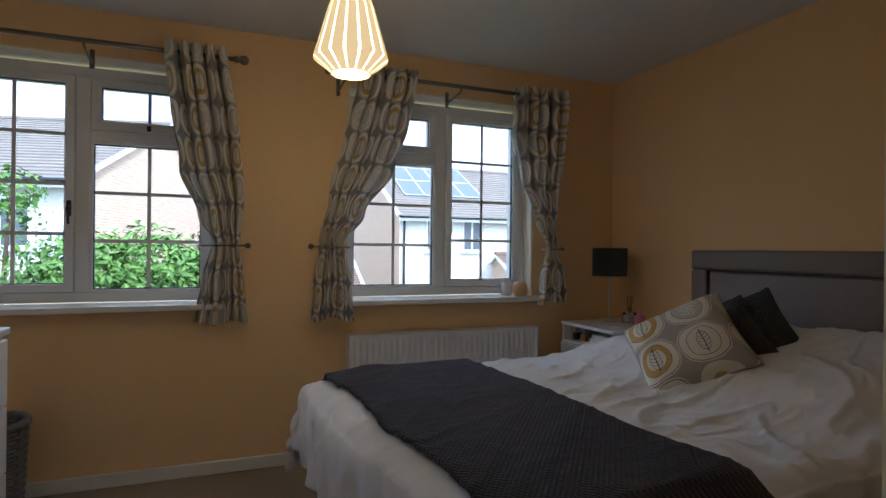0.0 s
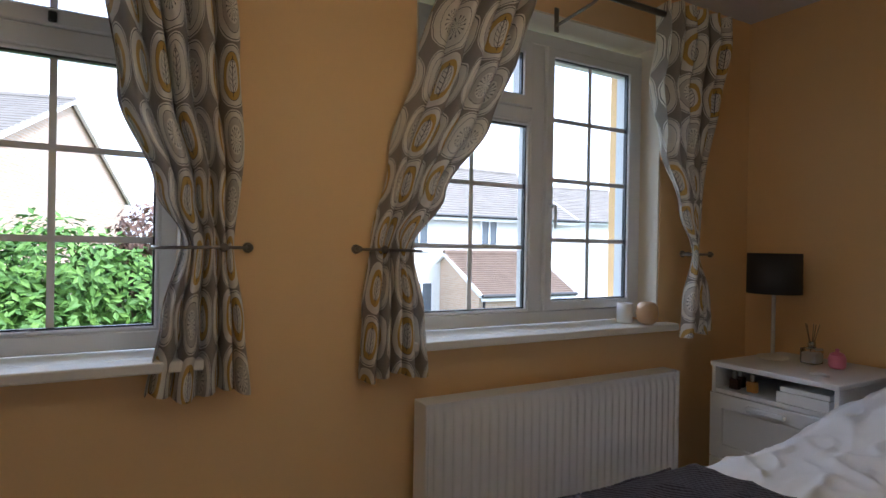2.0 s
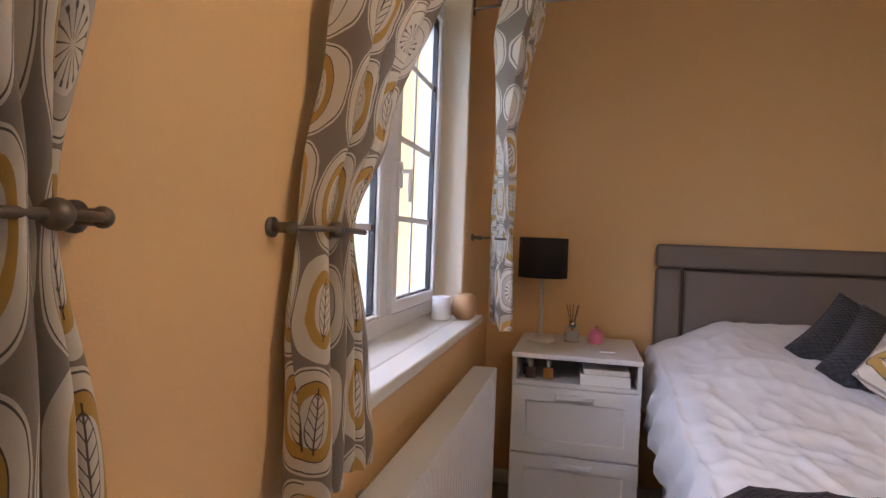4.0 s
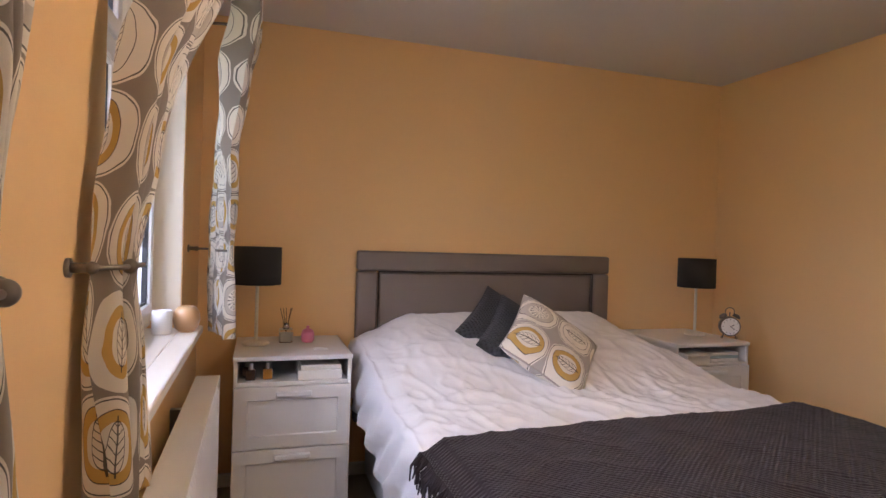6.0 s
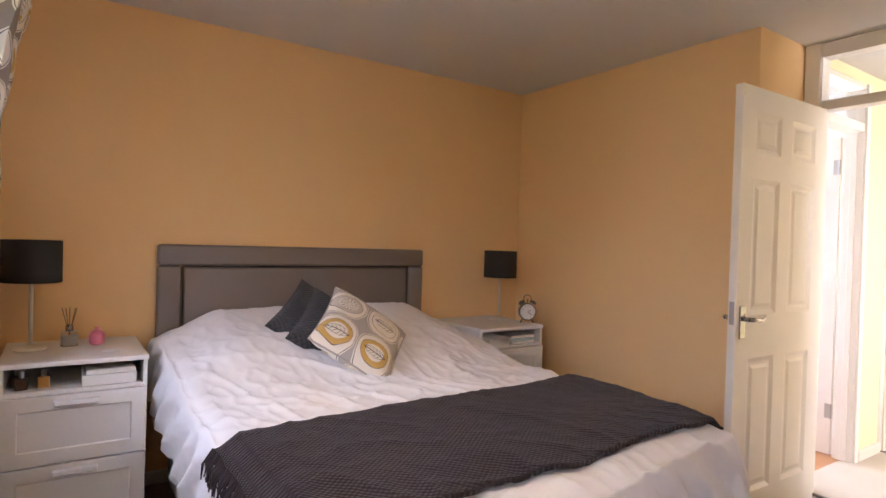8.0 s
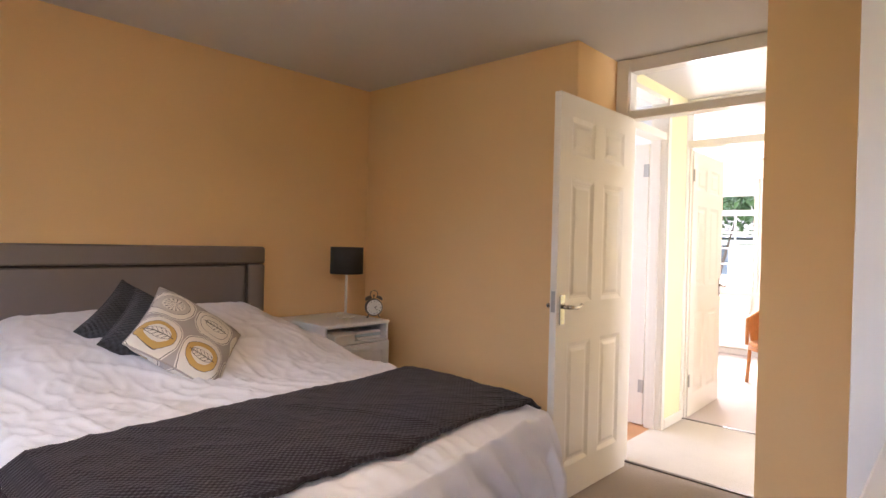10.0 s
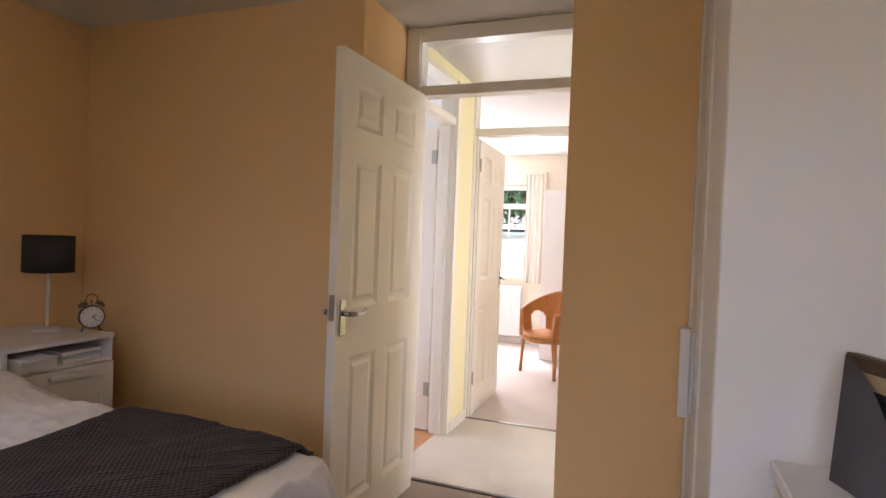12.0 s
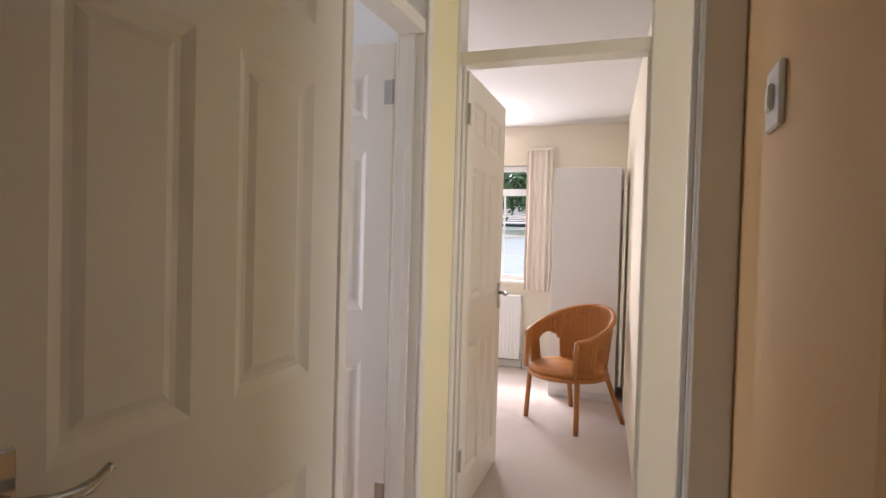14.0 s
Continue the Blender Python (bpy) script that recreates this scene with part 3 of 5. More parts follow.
# far room walls
FWX = (1.24, 2.34)
structure("wall_far_room", boxes(((0.09, -3.95, -0.12), (3.1, -3.75, 0.85)), ((0.09, -3.95, 1.98), (3.1, -3.75, CZ)), ((0.09, -3.95, 0.85), (FWX[0], -3.75, 1.98)), ((FWX[1], -3.95, 0.84), (3.1, -3.75, 1.98)), ((3.0, -3.75, -0.12), (3.1, HS - 0.1, CZ))), FARWALL, "cream painted far room walls", "wall")
west = boxes(((0.07, -3.75, -0.12), (0.17, HS - 0.101, CZ)))
for v in west.verts:
    v.co.x += 0.069 * (HS - 0.101 - v.co.y)                 # this wall runs a little askew
structure("wall_far_room_west", west, FARWALL, "cream painted far room wall beside the cupboard", "wall")
skirting("baseboard_far_south", (0.19, -3.75), (3.0, -3.75), (0, 1))
skirting("baseboard_landing_east", (HE, HS), (HE, -0.215), (-1, 0))


def door_lining(name, label, x0, x1, y0, y1, bar, top, m, wide=0.052, head=0.03, other=0.052):
    """Jambs, a bar over the door with a glazed light above it, and architraves on both faces. Local x runs along the wall."""
    d = thing(name, label, "door frame", m, kind="structure")
    j = 0.034
    part("jamb", boxes(((x0 - j, y0, 0), (x0, y1, top)), bevel=0.002), GLOSS, d)
    part("jamb", boxes(((x1, y0, 0), (x1 + j, y1, top)), bevel=0.002), GLOSS, d)
    part("transom_bar", boxes(((x0, y0, bar), (x1, y1, bar + 0.05)), bevel=0.003), GLOSS, d)
    part("head", boxes(((x0, y0, top - head), (x1, y1, top)), bevel=0.002), GLOSS, d)
    p = part("fanlight_pane", boxes(((x0, (y0 + y1) / 2, bar + 0.05), (x1, (y0 + y1) / 2 + 0.004, top - head))), GLASS, d, "clear fanlight pane over the door")
    p.visible_shadow = False
    for s, y in ((-1, y0), (1, y1)):
        part("architrave", boxes(((x0 - wide, y, 0), (x0 - 0.004, y + s * 0.014, top)), ((x1 + 0.004, y, 0), (x1 + other, y + s * 0.014, top)), bevel=0.004), GLOSS, d)
    for x in (x0, x1 - 0.012):
        part("door_stop", boxes(((x, (y0 + y1) / 2 - 0.014, 0.004), (x + 0.012, (y0 + y1) / 2 + 0.014, bar)), bevel=0.002), GLOSS, d)
    return d


door_lining("door_frame_1", "white bedroom door frame with clear fanlight above", 0.110, 0.902, 0.500, 0.584, 2.0, 2.348, pose(0, 0, 0), 0.079, 0.074, 0.081)
door_lining("door_frame_2", "white bathroom door frame with fanlight above", -0.45, 0.155, 0.0, 0.10, 2.0, 2.285, pose(HE, 0, 0, 0, 0, -90))
door_lining("door_frame_3", "white far room door frame with panel above", 0.20, 0.962, HS - 0.10, HS, 2.0, 2.348, pose(0, 0, 0), 0.19, 0.03, 0.0075)
part("strike_plate", boxes(((0.1085, 0.526, 0.96), (0.1115, 0.556, 1.03))), STEEL, bpy.data.objects["door_frame_1"], "steel strike plate")

sw = thing("light_switch", "white plastic single light switch on the wall", "light switch")
part("plate", boxes(((RX0, 0.847, 1.430), (RX0 + 0.009, 0.933, 1.516)), bevel=0.003), UPVC, sw)
part("rocker", boxes(((RX0 + 0.008, 0.878, 1.455), (RX0 + 0.016, 0.902, 1.491)), bevel=0.003), UPVC, sw)


# ---- bed ----
BY, BHALF, FOOT, HEADX = 2.660, 0.735, 0.540, 2.575          # centre line, half width, foot and head of the mattress


def bed_height(x, y):
    """The bed's top under the covers: pillows lift it towards the headboard."""
    lift = ramp([(1.60, 0.0), (2.11, 0.15), (2.47, 0.225), (2.59, 0.19)], x)
    side = ramp([(0.50, 1.0), (0.74, 0.55)], abs(y - BY))
    dip = -0.02 * math.exp(-((y - BY) / 0.12) ** 2) * ramp([(1.9, 0), (2.3, 1)], x)
    return ramp([(0.5, 0.605), (0.8, 0.635), (1.5, 0.644)], x) + lift * side + dip


def folds(x, y, a):
    """Wrinkles of the cotton."""
    p, q = x * 0.80 + y * 0.60, y * 0.80 - x * 0.60
    warp = noise.noise(Vector((x * 2.3, y * 2.3, 1.1))) * 0.35
    w = noise.noise(Vector((p * 2.2, q * 5.5 + warp, 0.3))) * 0.7
    r = 1 - abs(noise.noise(Vector((p * 2.6, q * 8.0 + warp * 3, 2.7)))) * 3.0
    r2 = 1 - abs(noise.noise(Vector((p * 7.0 - q * 3.0, q * 14.0 + p * 5.0, 6.1)))) * 3.2
    f = noise.noise(Vector((x * 17, y * 21, 5.0))) * 0.12
    r3 = 1 - abs(noise.noise(Vector((p * 10.0 + q * 4.0, q * 19.0, 8.3)))) * 3.2
    return a * (w + 0.80 * max(r, 0) ** 2 + 0.40 * max(r2, 0) ** 2 + 0.15 * max(r3, 0) ** 2 + f)


def over_bed(a, b, lift, drop_gain=1.0):
    """Lays cloth on the bed: a runs along x, b across; past the edges it hangs."""
    foot = FOOT + ramp([(1.95, 0.10), (2.9, 0.0)], b)
    ex, ey = max(0.0, foot - a), max(0.0, abs(b - BY) - BHALF)
    d = math.hypot(ex, ey)
    x, y = max(a, foot), min(max(b, BY - BHALF), BY + BHALF)
    top = bed_height(x, y)
    if d == 0:
        return Vector((x, y, top + lift))
    ux, uy = -ex / d, math.copysign(ey / d, b - BY)
    out = 0.05 * (1 - math.exp(-d / 0.06)) + 0.04 * d + lift
    if ex and ey:
        out += 0.20 * min(ex, ey)
    out += 0.014 * math.sin((a - b) * 34 + 2 * noise.noise(Vector((a * 4, b * 4, 9)))) * min(1, d / 0.2)
    fall = max(0.0, d - 0.05) + 0.05 * (1 - math.exp(-d / 0.03)) - 0.045 * (1 - math.exp(-d / 0.05))
    return Vector((x + ux * out, y + uy * out, top + lift * 0.5 - fall * drop_gain))


bed = thing("double_bed", "double divan bed with taupe faux leather headboard", "bed")
part("divan_base", boxes(((FOOT + 0.13, BY - BHALF + 0.02, 0.05), (HEADX, BY + BHALF - 0.02, 0.36)), bevel=0.02, seg=3), VALANCE, bed, "white fabric divan base")
part("mattress", boxes(((FOOT + 0.12, BY - BHALF + 0.01, 0.36), (HEADX, BY + BHALF - 0.01, 0.62)), bevel=0.05, seg=4), VALANCE, bed)
for x in (0.74, 2.45):
    for y in (BY - 0.6, BY + 0.6):
        part("castor", lathe(bmesh.new(), [(0.022, 0.0), (0.022, 0.052)], 12, (x, y, 0)), BLACK, bed)
H0, H1, HZ = 1.901, 3.430, 1.206
hb = part("headboard", boxes(((2.618, H0, HZ - 0.105), (2.684, H1, HZ)), bevel=0.016, seg=3), LEATHER, bed, "taupe faux leather headboard border", True)
for y in (H0, H1 - 0.11):
    part("headboard_side", boxes(((2.618, y, 0.30), (2.684, y + 0.11, HZ - 0.1065)), bevel=0.016, seg=3), LEATHER, hb, "", True)
part("headboard_panel", boxes(((2.631, H0 + 0.118, 0.30), (2.682, H1 - 0.118, HZ - 0.113)), bevel=0.014, seg=3), LEATHER, hb, "", True)
part("piping", tube(bmesh.new(), [(2.626, H0 + 0.114, 0.4), (2.626, H0 + 0.114, HZ - 0.109), (2.626, H1 - 0.114, HZ - 0.109), (2.626, H1 - 0.114, 0.4)], 0.0055), PIPING, hb, "dark piping round the panel")
for y in (BY - 0.45, BY + 0.45):
    part("strut", boxes(((2.633, y - 0.03, 0.0), (2.673, y + 0.03, 0.40))), OAK, bed)


def pressed(a):
    """The throw's weight flattens the duvet's wrinkles."""
    return ramp([(0.55, 1.0), (0.7, 0.4), (1.25, 0.4), (1.4, 1.0)], a)


def duvet_sheet(u, v):
    a, b = FOOT - 0.29 + u * (2.605 - FOOT + 0.29), BY - BHALF - 0.33 + v * (2 * BHALF + 0.66)
    p = over_bed(a, b, 0.022)
    edge = 1.0 if a > FOOT and abs(b - BY) < BHALF else 0.6
    h = folds(a, b, 0.018) * edge * ramp([(0.5, 1.0), (1.6, 0.95), (2.0, 0.7), (2.3, 0.5)], a) * pressed(a)
    ey = max(0.0, abs(b - BY) - BHALF)
    if ey > 0.05 and a > FOOT:
        p.y += math.copysign(h * 1.2, b - BY)
    elif a < FOOT - 0.05:
        p.x -= h * 1.2
    else:
        p.z += h
    return p, (a, b)


duvet = thing("duvet", "rumpled white cotton duvet spread over the bed", "duvet")
cloth = part("cover", sheet(230, 220, duvet_sheet), DUVET, duvet, "", True)
sol = cloth.modifiers.new("thickness", "SOLIDIFY")
sol.thickness, sol.offset = 0.02, -1


def throw_edges(b):
    """The throw's two long edges, a little askew."""
    k = (3.465 - b) / 1.45
    return 0.575 + 0.075 * k + 0.012 * math.sin(b * 9), 1.23 + 0.045 * k + 0.010 * math.sin(b * 7 + 1)


def throw_sheet(u, v):
    b = BY - BHALF - 0.24 + v * (2 * BHALF + 0.24 + 0.04)
    e0, e1 = throw_edges(b)
    a = e0 + u * (e1 - e0)
    p = over_bed(a, b, 0.040)
    h = folds(a, b, 0.018) * pressed(a) + 0.005
    if abs(b - BY) < BHALF:
        p.z += h + 0.004
    return p, (a, b)


throw = thing("throw_blanket", "charcoal woven wool throw with fringe across the bed", "throw")
tc = part("cloth", sheet(70, 130, throw_sheet), THROW, throw, "", True)
ts = tc.modifiers.new("thickness", "SOLIDIFY")
ts.thickness, ts.offset = 0.014, -1
rng = random.Random(4)
for end, sgn in ((BY + BHALF + 0.038, 1), (BY - BHALF - 0.238, -1)):
    bm = bmesh.new()
    for i in range(95):
        e0, e1 = throw_edges(end)
        a = e0 + (e1 - e0) * (i + rng.random() * 0.8) / 95
        p = over_bed(a, end, 0.044)
        q = Vector((p.x + rng.uniform(-0.02, 0.02), p.y + sgn * rng.uniform(0.005, 0.035), p.z - rng.uniform(0.05, 0.085)))
        mid = (p + q) / 2 + Vector((rng.uniform(-0.012, 0.012), sgn * 0.012, 0))
        tube(bm, [p, mid, q], [0.004, 0.0038, 0.0022], 5)
    part("fringe", bm, THROW, throw, "twisted wool fringe", True)


def cushion(name, label, size, thick, material, m):
    """A square scatter cushion, full in the middle, with pinched corners."""
    c = thing(name, label, "cushion", m)

    def face(s):
        def f(u, v):
            x, y = (u - 0.5) * 2, (v - 0.5) * 2
            fat = ((1 - x ** 4) * (1 - y ** 4)) ** 0.55
            pinch = 1 - 0.07 * (1 - x * x) * abs(y) - 0.07 * (1 - y * y) * abs(x)
            cr = 0.006 * noise.noise(Vector((x * 3, y * 3, s * 4)))
            return Vector((x * size / 2 * pinch, y * size / 2 * pinch, s * (thick / 2 * fat + 0.004) + cr * fat)), (x * size / 2 + 0.03, y * size / 2 - 0.03)
        return sheet(28, 28, f)
    part("front", face(1), material, c, "", True)
    part("back", face(-1), material, c, "", True)
    ring = [Vector((math.copysign(1, x) * size / 2, y * size / 2, 0)) for x, y in ((1, 1), (-1, 1), (-1, -1), (1, -1), (1, 1))]
    loop = []
    for p, q in zip(ring, ring[1:]):
        for i in range(10):
            t = i / 10
            k = p.lerp(q, t)
            e = 1 - 0.07 * (1 - (2 * t - 1) ** 2)
            loop.append(Vector((k.x * (e if abs(p.x - q.x) < 1e-6 else 1), k.y * (e if abs(p.y - q.y) < 1e-6 else 1), 0)))
    part("seam", tube(bmesh.new(), loop + loop[:1], 0.0045, 6), material, c, "", True)
    return c


def facing(centre, up, normal):
    """A pose whose y runs along up and whose z along normal."""
    z = Vector(normal).normalized()
    y = (Vector(up) - Vector(up).dot(z) * z).normalized()
    r = Matrix((y.cross(z), y, z)).transposed().to_4x4()
    return Matrix.Translation(centre) @ r


LEAN, TILT = (0.122, 0.312, 0.221), (-0.67, -0.24, 0.70)
cushion("scatter_cushion", "scatter cushion with retro leaf and seed-head print", 0.41, 0.14, CUSHIONPRINT, facing((1.863, 2.70, 0.822), LEAN, TILT))
cushion("grey_cushion", "dark grey chunky knit scatter cushion", 0.42, 0.10, KNIT, facing((2.03, 2.73, 0.800), LEAN, TILT))
cushion("grey_cushion", "dark grey chunky knit scatter cushion against the pillows", 0.42, 0.10, KNIT, facing((2.205, 2.755, 0.826), (0.15, 0.30, 0.215), (-0.69, -0.20, 0.69)))


# ---- bedside cabinets and what stands on them ----
def bedside(m, label):
    """A bedside cabinet: an open shelf over two panelled drawers; local x runs along the front, -y is the front."""
    n = thing("bedside_cabinet", label, "bedside cabinet", m, "bedside cabinets")
    w, d, h = 0.492, 0.51, 0.756
    part("top", boxes(((-w / 2 - 0.004, -0.006, h - 0.02), (w / 2 + 0.004, d, h)), bevel=0.003), LAMINATE, n)
    for s in (-1, 1):
        x = s * (w / 2 - 0.008)
        part("side", boxes(((x - 0.008, 0.002, 0.0), (x + 0.008, d, h - 0.0205)), bevel=0.0015), LAMINATE, n)
    part("back", boxes(((-w / 2 + 0.016, d - 0.012, 0.03), (w / 2 - 0.016, d - 0.004, h - 0.021))), LAMINATE, n)
    part("shelf", boxes(((-w / 2 + 0.0165, 0.004, 0.630), (w / 2 - 0.0165, d - 0.0125, 0.644))), LAMINATE, n)
    part("plinth", boxes(((-w / 2 + 0.0165, 0.03, 0.0), (w / 2 - 0.0165, 0.045, 0.05))), LAMINATE, n)
    for z0, z1 in ((0.364, 0.627), (0.055, 0.359)):
        dr = part("drawer", framed_panel(-w / 2 + 0.002, w / 2 - 0.002, z0, z1, 0.018, 0.055, 0.006, lambda u, d_, z: (u, -0.012 + d_, z)), LAMINATE, n)
        part("handle", boxes(((-0.075, -0.034, z1 - 0.040), (0.075, -0.013, z1 - 0.018)), bevel=0.004), UPVC, dr, "white bar handle")
    return n


bedside(pose(2.163, 3.767, 0, 0, 0, -90), "white bedside cabinet with open shelf by the window")
bedside(pose(2.163, 1.531, 0, 0, 0, -90), "white bedside cabinet beside the door-side wall")


def table_lamp(x, y, z, label):
    l = thing("table_lamp", label, "table lamp", pose(x, y, z), "bedside lamps")
    part("base", lathe(bmesh.new(), [(0.058, 0), (0.062, 0.004), (0.060, 0.012), (0.03, 0.018), (0.010, 0.024)], 32), CREAMMETAL, l, "", True)
    part("stem", lathe(bmesh.new(), [(0.0085, 0.02), (0.0075, 0.32)], 16), CREAMMETAL, l, "slim cream stem", True)
    bm = bmesh.new()
    lathe(bm, [(0.105, 0.283), (0.1075, 0.2835), (0.1065, 0.4575), (0.104, 0.458), (0.1035, 0.457), (0.1045, 0.284), (0.105, 0.283)], 48)
    part("shade", bm, SHADE, l, "dark grey drum shade", True)
    part("shade_ring", tube(bmesh.new(), [(0.103 * math.cos(i * math.pi / 4), 0.103 * math.sin(i * math.pi / 4), 0.43) for i in range(9)], 0.002, 6), STEEL, l)
    part("spider", boxes(((-0.102, -0.002, 0.315), (0.102, 0.002, 0.319)), ((-0.002, -0.102, 0.3155), (0.002, 0.102, 0.3185))), STEEL, l)
    return l


table_lamp(2.455, 3.927, 0.756, "dark grey drum lamp on a slim cream stem by the window")
table_lamp(2.44, 1.415, 0.756, "dark grey drum lamp with cream stem beside alarm clock")

dif = thing("reed_diffuser", "clear glass reed diffuser with dark reeds", "reed diffuser", pose(2.50, 3.790, 0.756))
part("bottle", boxes(((-0.033, -0.033, 0.0), (0.033, 0.033, 0.066)), bevel=0.008, seg=2), BOTTLEGLASS, dif, "square clear glass bottle")
part("oil", boxes(((-0.027, -0.027, 0.005), (0.027, 0.027, 0.048)), bevel=0.004), PAPER, dif, "pale label and oil")
part("collar", lathe(bmesh.new(), [(0.014, 0.066), (0.016, 0.070), (0.014, 0.092)], 16), CHROME, dif, "", True)
for i in range(5):
    part("reed", tube(bmesh.new(), [(0, 0, 0.05), (0.012 * math.cos(i * 1.3), 0.03 * math.sin(i * 1.3), 0.165)], 0.0016, 5), REED, dif)
pot = thing("pink_pot", "small pink ceramic pot with a rounded lid", "pot", pose(2.49, 3.687, 0.756))
part("body", lathe(bmesh.new(), [(0.024, 0), (0.031, 0.010), (0.032, 0.04), (0.026, 0.054)], 24), PINK, pot, "", True)
part("lid", lathe(bmesh.new(), [(0.027, 0.054), (0.020, 0.062), (0.007, 0.066), (0.008, 0.076), (0.002, 0.08)], 20), PINK, pot, "", True)
solid("earphones", tube(bmesh.new(), [(2.29 + 0.018 * math.cos(i * 0.5), 3.645 + 0.03 * math.sin(i * 0.7), 0.760) for i in range(22)], 0.0025, 5), UPVC, "coiled white earphone lead on the cabinet", "earphones", smooth=True)
bx = thing("white_box", "white lidded cardboard box on the open shelf", "box", pose(2.265, 3.655, 0.644))
part("carton", boxes(((-0.085, -0.095, 0), (0.085, 0.095, 0.042)), bevel=0.002), PAPER, bx)
part("lid", boxes(((-0.080, -0.09, 0.0425), (0.09, 0.085, 0.062)), bevel=0.003), PAPER, bx, "", False, pose(0, 0, 0, 0, 0, 2))
for x, y, mt, lab in ((2.23, 3.875, AMBER, "amber glass perfume bottle"), (2.22, 3.945, BROWNOBJ, "dark brown perfume bottle"), (2.28, 3.96, BROWNOBJ, "dark brown perfume bottle")):
    b = thing("perfume_bottle", lab, "bottle", pose(x, y, 0.644))
    part("flask", boxes(((-0.014, -0.02, 0), (0.014, 0.02, 0.045)), bevel=0.005, seg=2), mt, b)
    part("cap", lathe(bmesh.new(), [(0.008, 0.045), (0.010, 0.05), (0.010, 0.072), (0.006, 0.075)], 14), STEEL, b, "metal cap")

# second cabinet's shelf
f1 = thing("document_box", "white card document box poking out of the shelf", "box", pose(2.24, 1.648, 0.644))
part("tray", boxes(((-0.10, -0.075, 0), (0.12, 0.075, 0.052)), bevel=0.002), PAPER, f1)
part("flap", boxes(((-0.125, -0.06, 0.053), (0.11, 0.078, 0.058)), bevel=0.001), PAPER, f1, "", False, pose(0, 0, 0, 0, -1.5, 3))
bk = thing("book_stack", "thin stack of pale blue and white books", "books", pose(2.27, 1.418, 0.644))
for i, (mt, a) in enumerate(((PAPER, 2), (BLUEPAPER, -3), (PAPER, 1))):
    part("book", boxes(((-0.075, -0.095, 0.017 * i), (0.085, 0.095, 0.017 * i + 0.015)), bevel=0.002), mt, bk, "", False, pose(0, 0, 0, 0, 0, a))

clk = thing("alarm_clock", "dark metal twin-bell alarm clock with white dial", "alarm clock", pose(2.28, 1.312, 0.756, 0, 0, -118))
body = bmesh.new()
lathe(body, [(0.050, -0.024), (0.056, -0.018), (0.057, 0.016), (0.054, 0.024), (0.051, 0.024), (0.050, 0.018)], 40)
bmesh.ops.rotate(body, verts=body.verts[:], cent=(0, 0, 0), matrix=Matrix.Rotation(radians(90), 3, "X"))
bmesh.ops.translate(body, verts=body.verts[:], vec=(0, 0, 0.072))
part("case", body, PEWTER, clk, "", True)
dl = lathe(bmesh.new(), [(0.049, 0), (0.049, 0.002)], 40)
bmesh.ops.rotate(dl, verts=dl.verts[:], cent=(0, 0, 0), matrix=Matrix.Rotation(radians(90), 3, "X"))
bmesh.ops.translate(dl, verts=dl.verts[:], vec=(0, -0.0185, 0.072))
dial = part("dial", dl, DIAL, clk, "white clock dial")
part("hour_hand", tube(bmesh.new(), [(0, -0.0225, 0.072), (0.018, -0.0225, 0.082)], 0.002, 6), BLACK, dial)
part("minute_hand", tube(bmesh.new(), [(0, -0.0235, 0.072), (0.022, -0.0235, 0.054)], 0.0016, 6), BLACK, dial)
for i in range(12):
    a = i * math.pi / 6
    part("hour_mark", boxes(((0.040 * math.sin(a) - 0.002, -0.0222, 0.072 + 0.040 * math.cos(a) - 0.002), (0.040 * math.sin(a) + 0.002, -0.0212, 0.072 + 0.040 * math.cos(a) + 0.002))), BLACK, dial)
for s in (-1, 1):
    bell = lathe(bmesh.new(), [(0.023, 0), (0.022, 0.009), (0.015, 0.017), (0.003, 0.020)], 20)
    part("bell", bell, PEWTER, clk, "", True, pose(s * 0.034, 0, 0.124, 0, s * 28, 0))
    part("foot", tube(bmesh.new(), [(s * 0.030, 0, 0.026), (s * 0.042, 0, 0.0)], [0.004, 0.006], 8), PEWTER, clk)
part("carry_handle", tube(bmesh.new(), curve([(-0.024, 0, 0.138), (-0.022, 0, 0.168), (0, 0, 0.180), (0.022, 0, 0.168), (0.024, 0, 0.138)], 14), 0.0025, 6), PEWTER, clk, "", True)
part("hammer", tube(bmesh.new(), [(0, 0, 0.126), (0, 0, 0.152)], [0.002, 0.005], 6), PEWTER, clk)


# ---- radiator ----
rad = thing("radiator", "white ribbed panel radiator under the window", "radiator")
R0, R1, RZ0, RZ1, RY = 0.820, 2.018, 0.13, 0.714, 4.056
n = 33


def rad_front(u, v):
    x = R0 + 0.012 + u * (R1 - R0 - 0.024)
    k = (u * n) % 1.0
    rib = ramp([(0.0, 0), (0.18, 1), (0.5, 1), (0.68, 0), (1.0, 0)], k) * ramp([(0.0, 0), (0.05, 0), (0.09, 1), (0.91, 1), (0.95, 0), (1, 0)], v)
    return Vector((x, RY + 0.012 - 0.010 * rib, RZ0 + v * (RZ1 - RZ0))), (u, v)


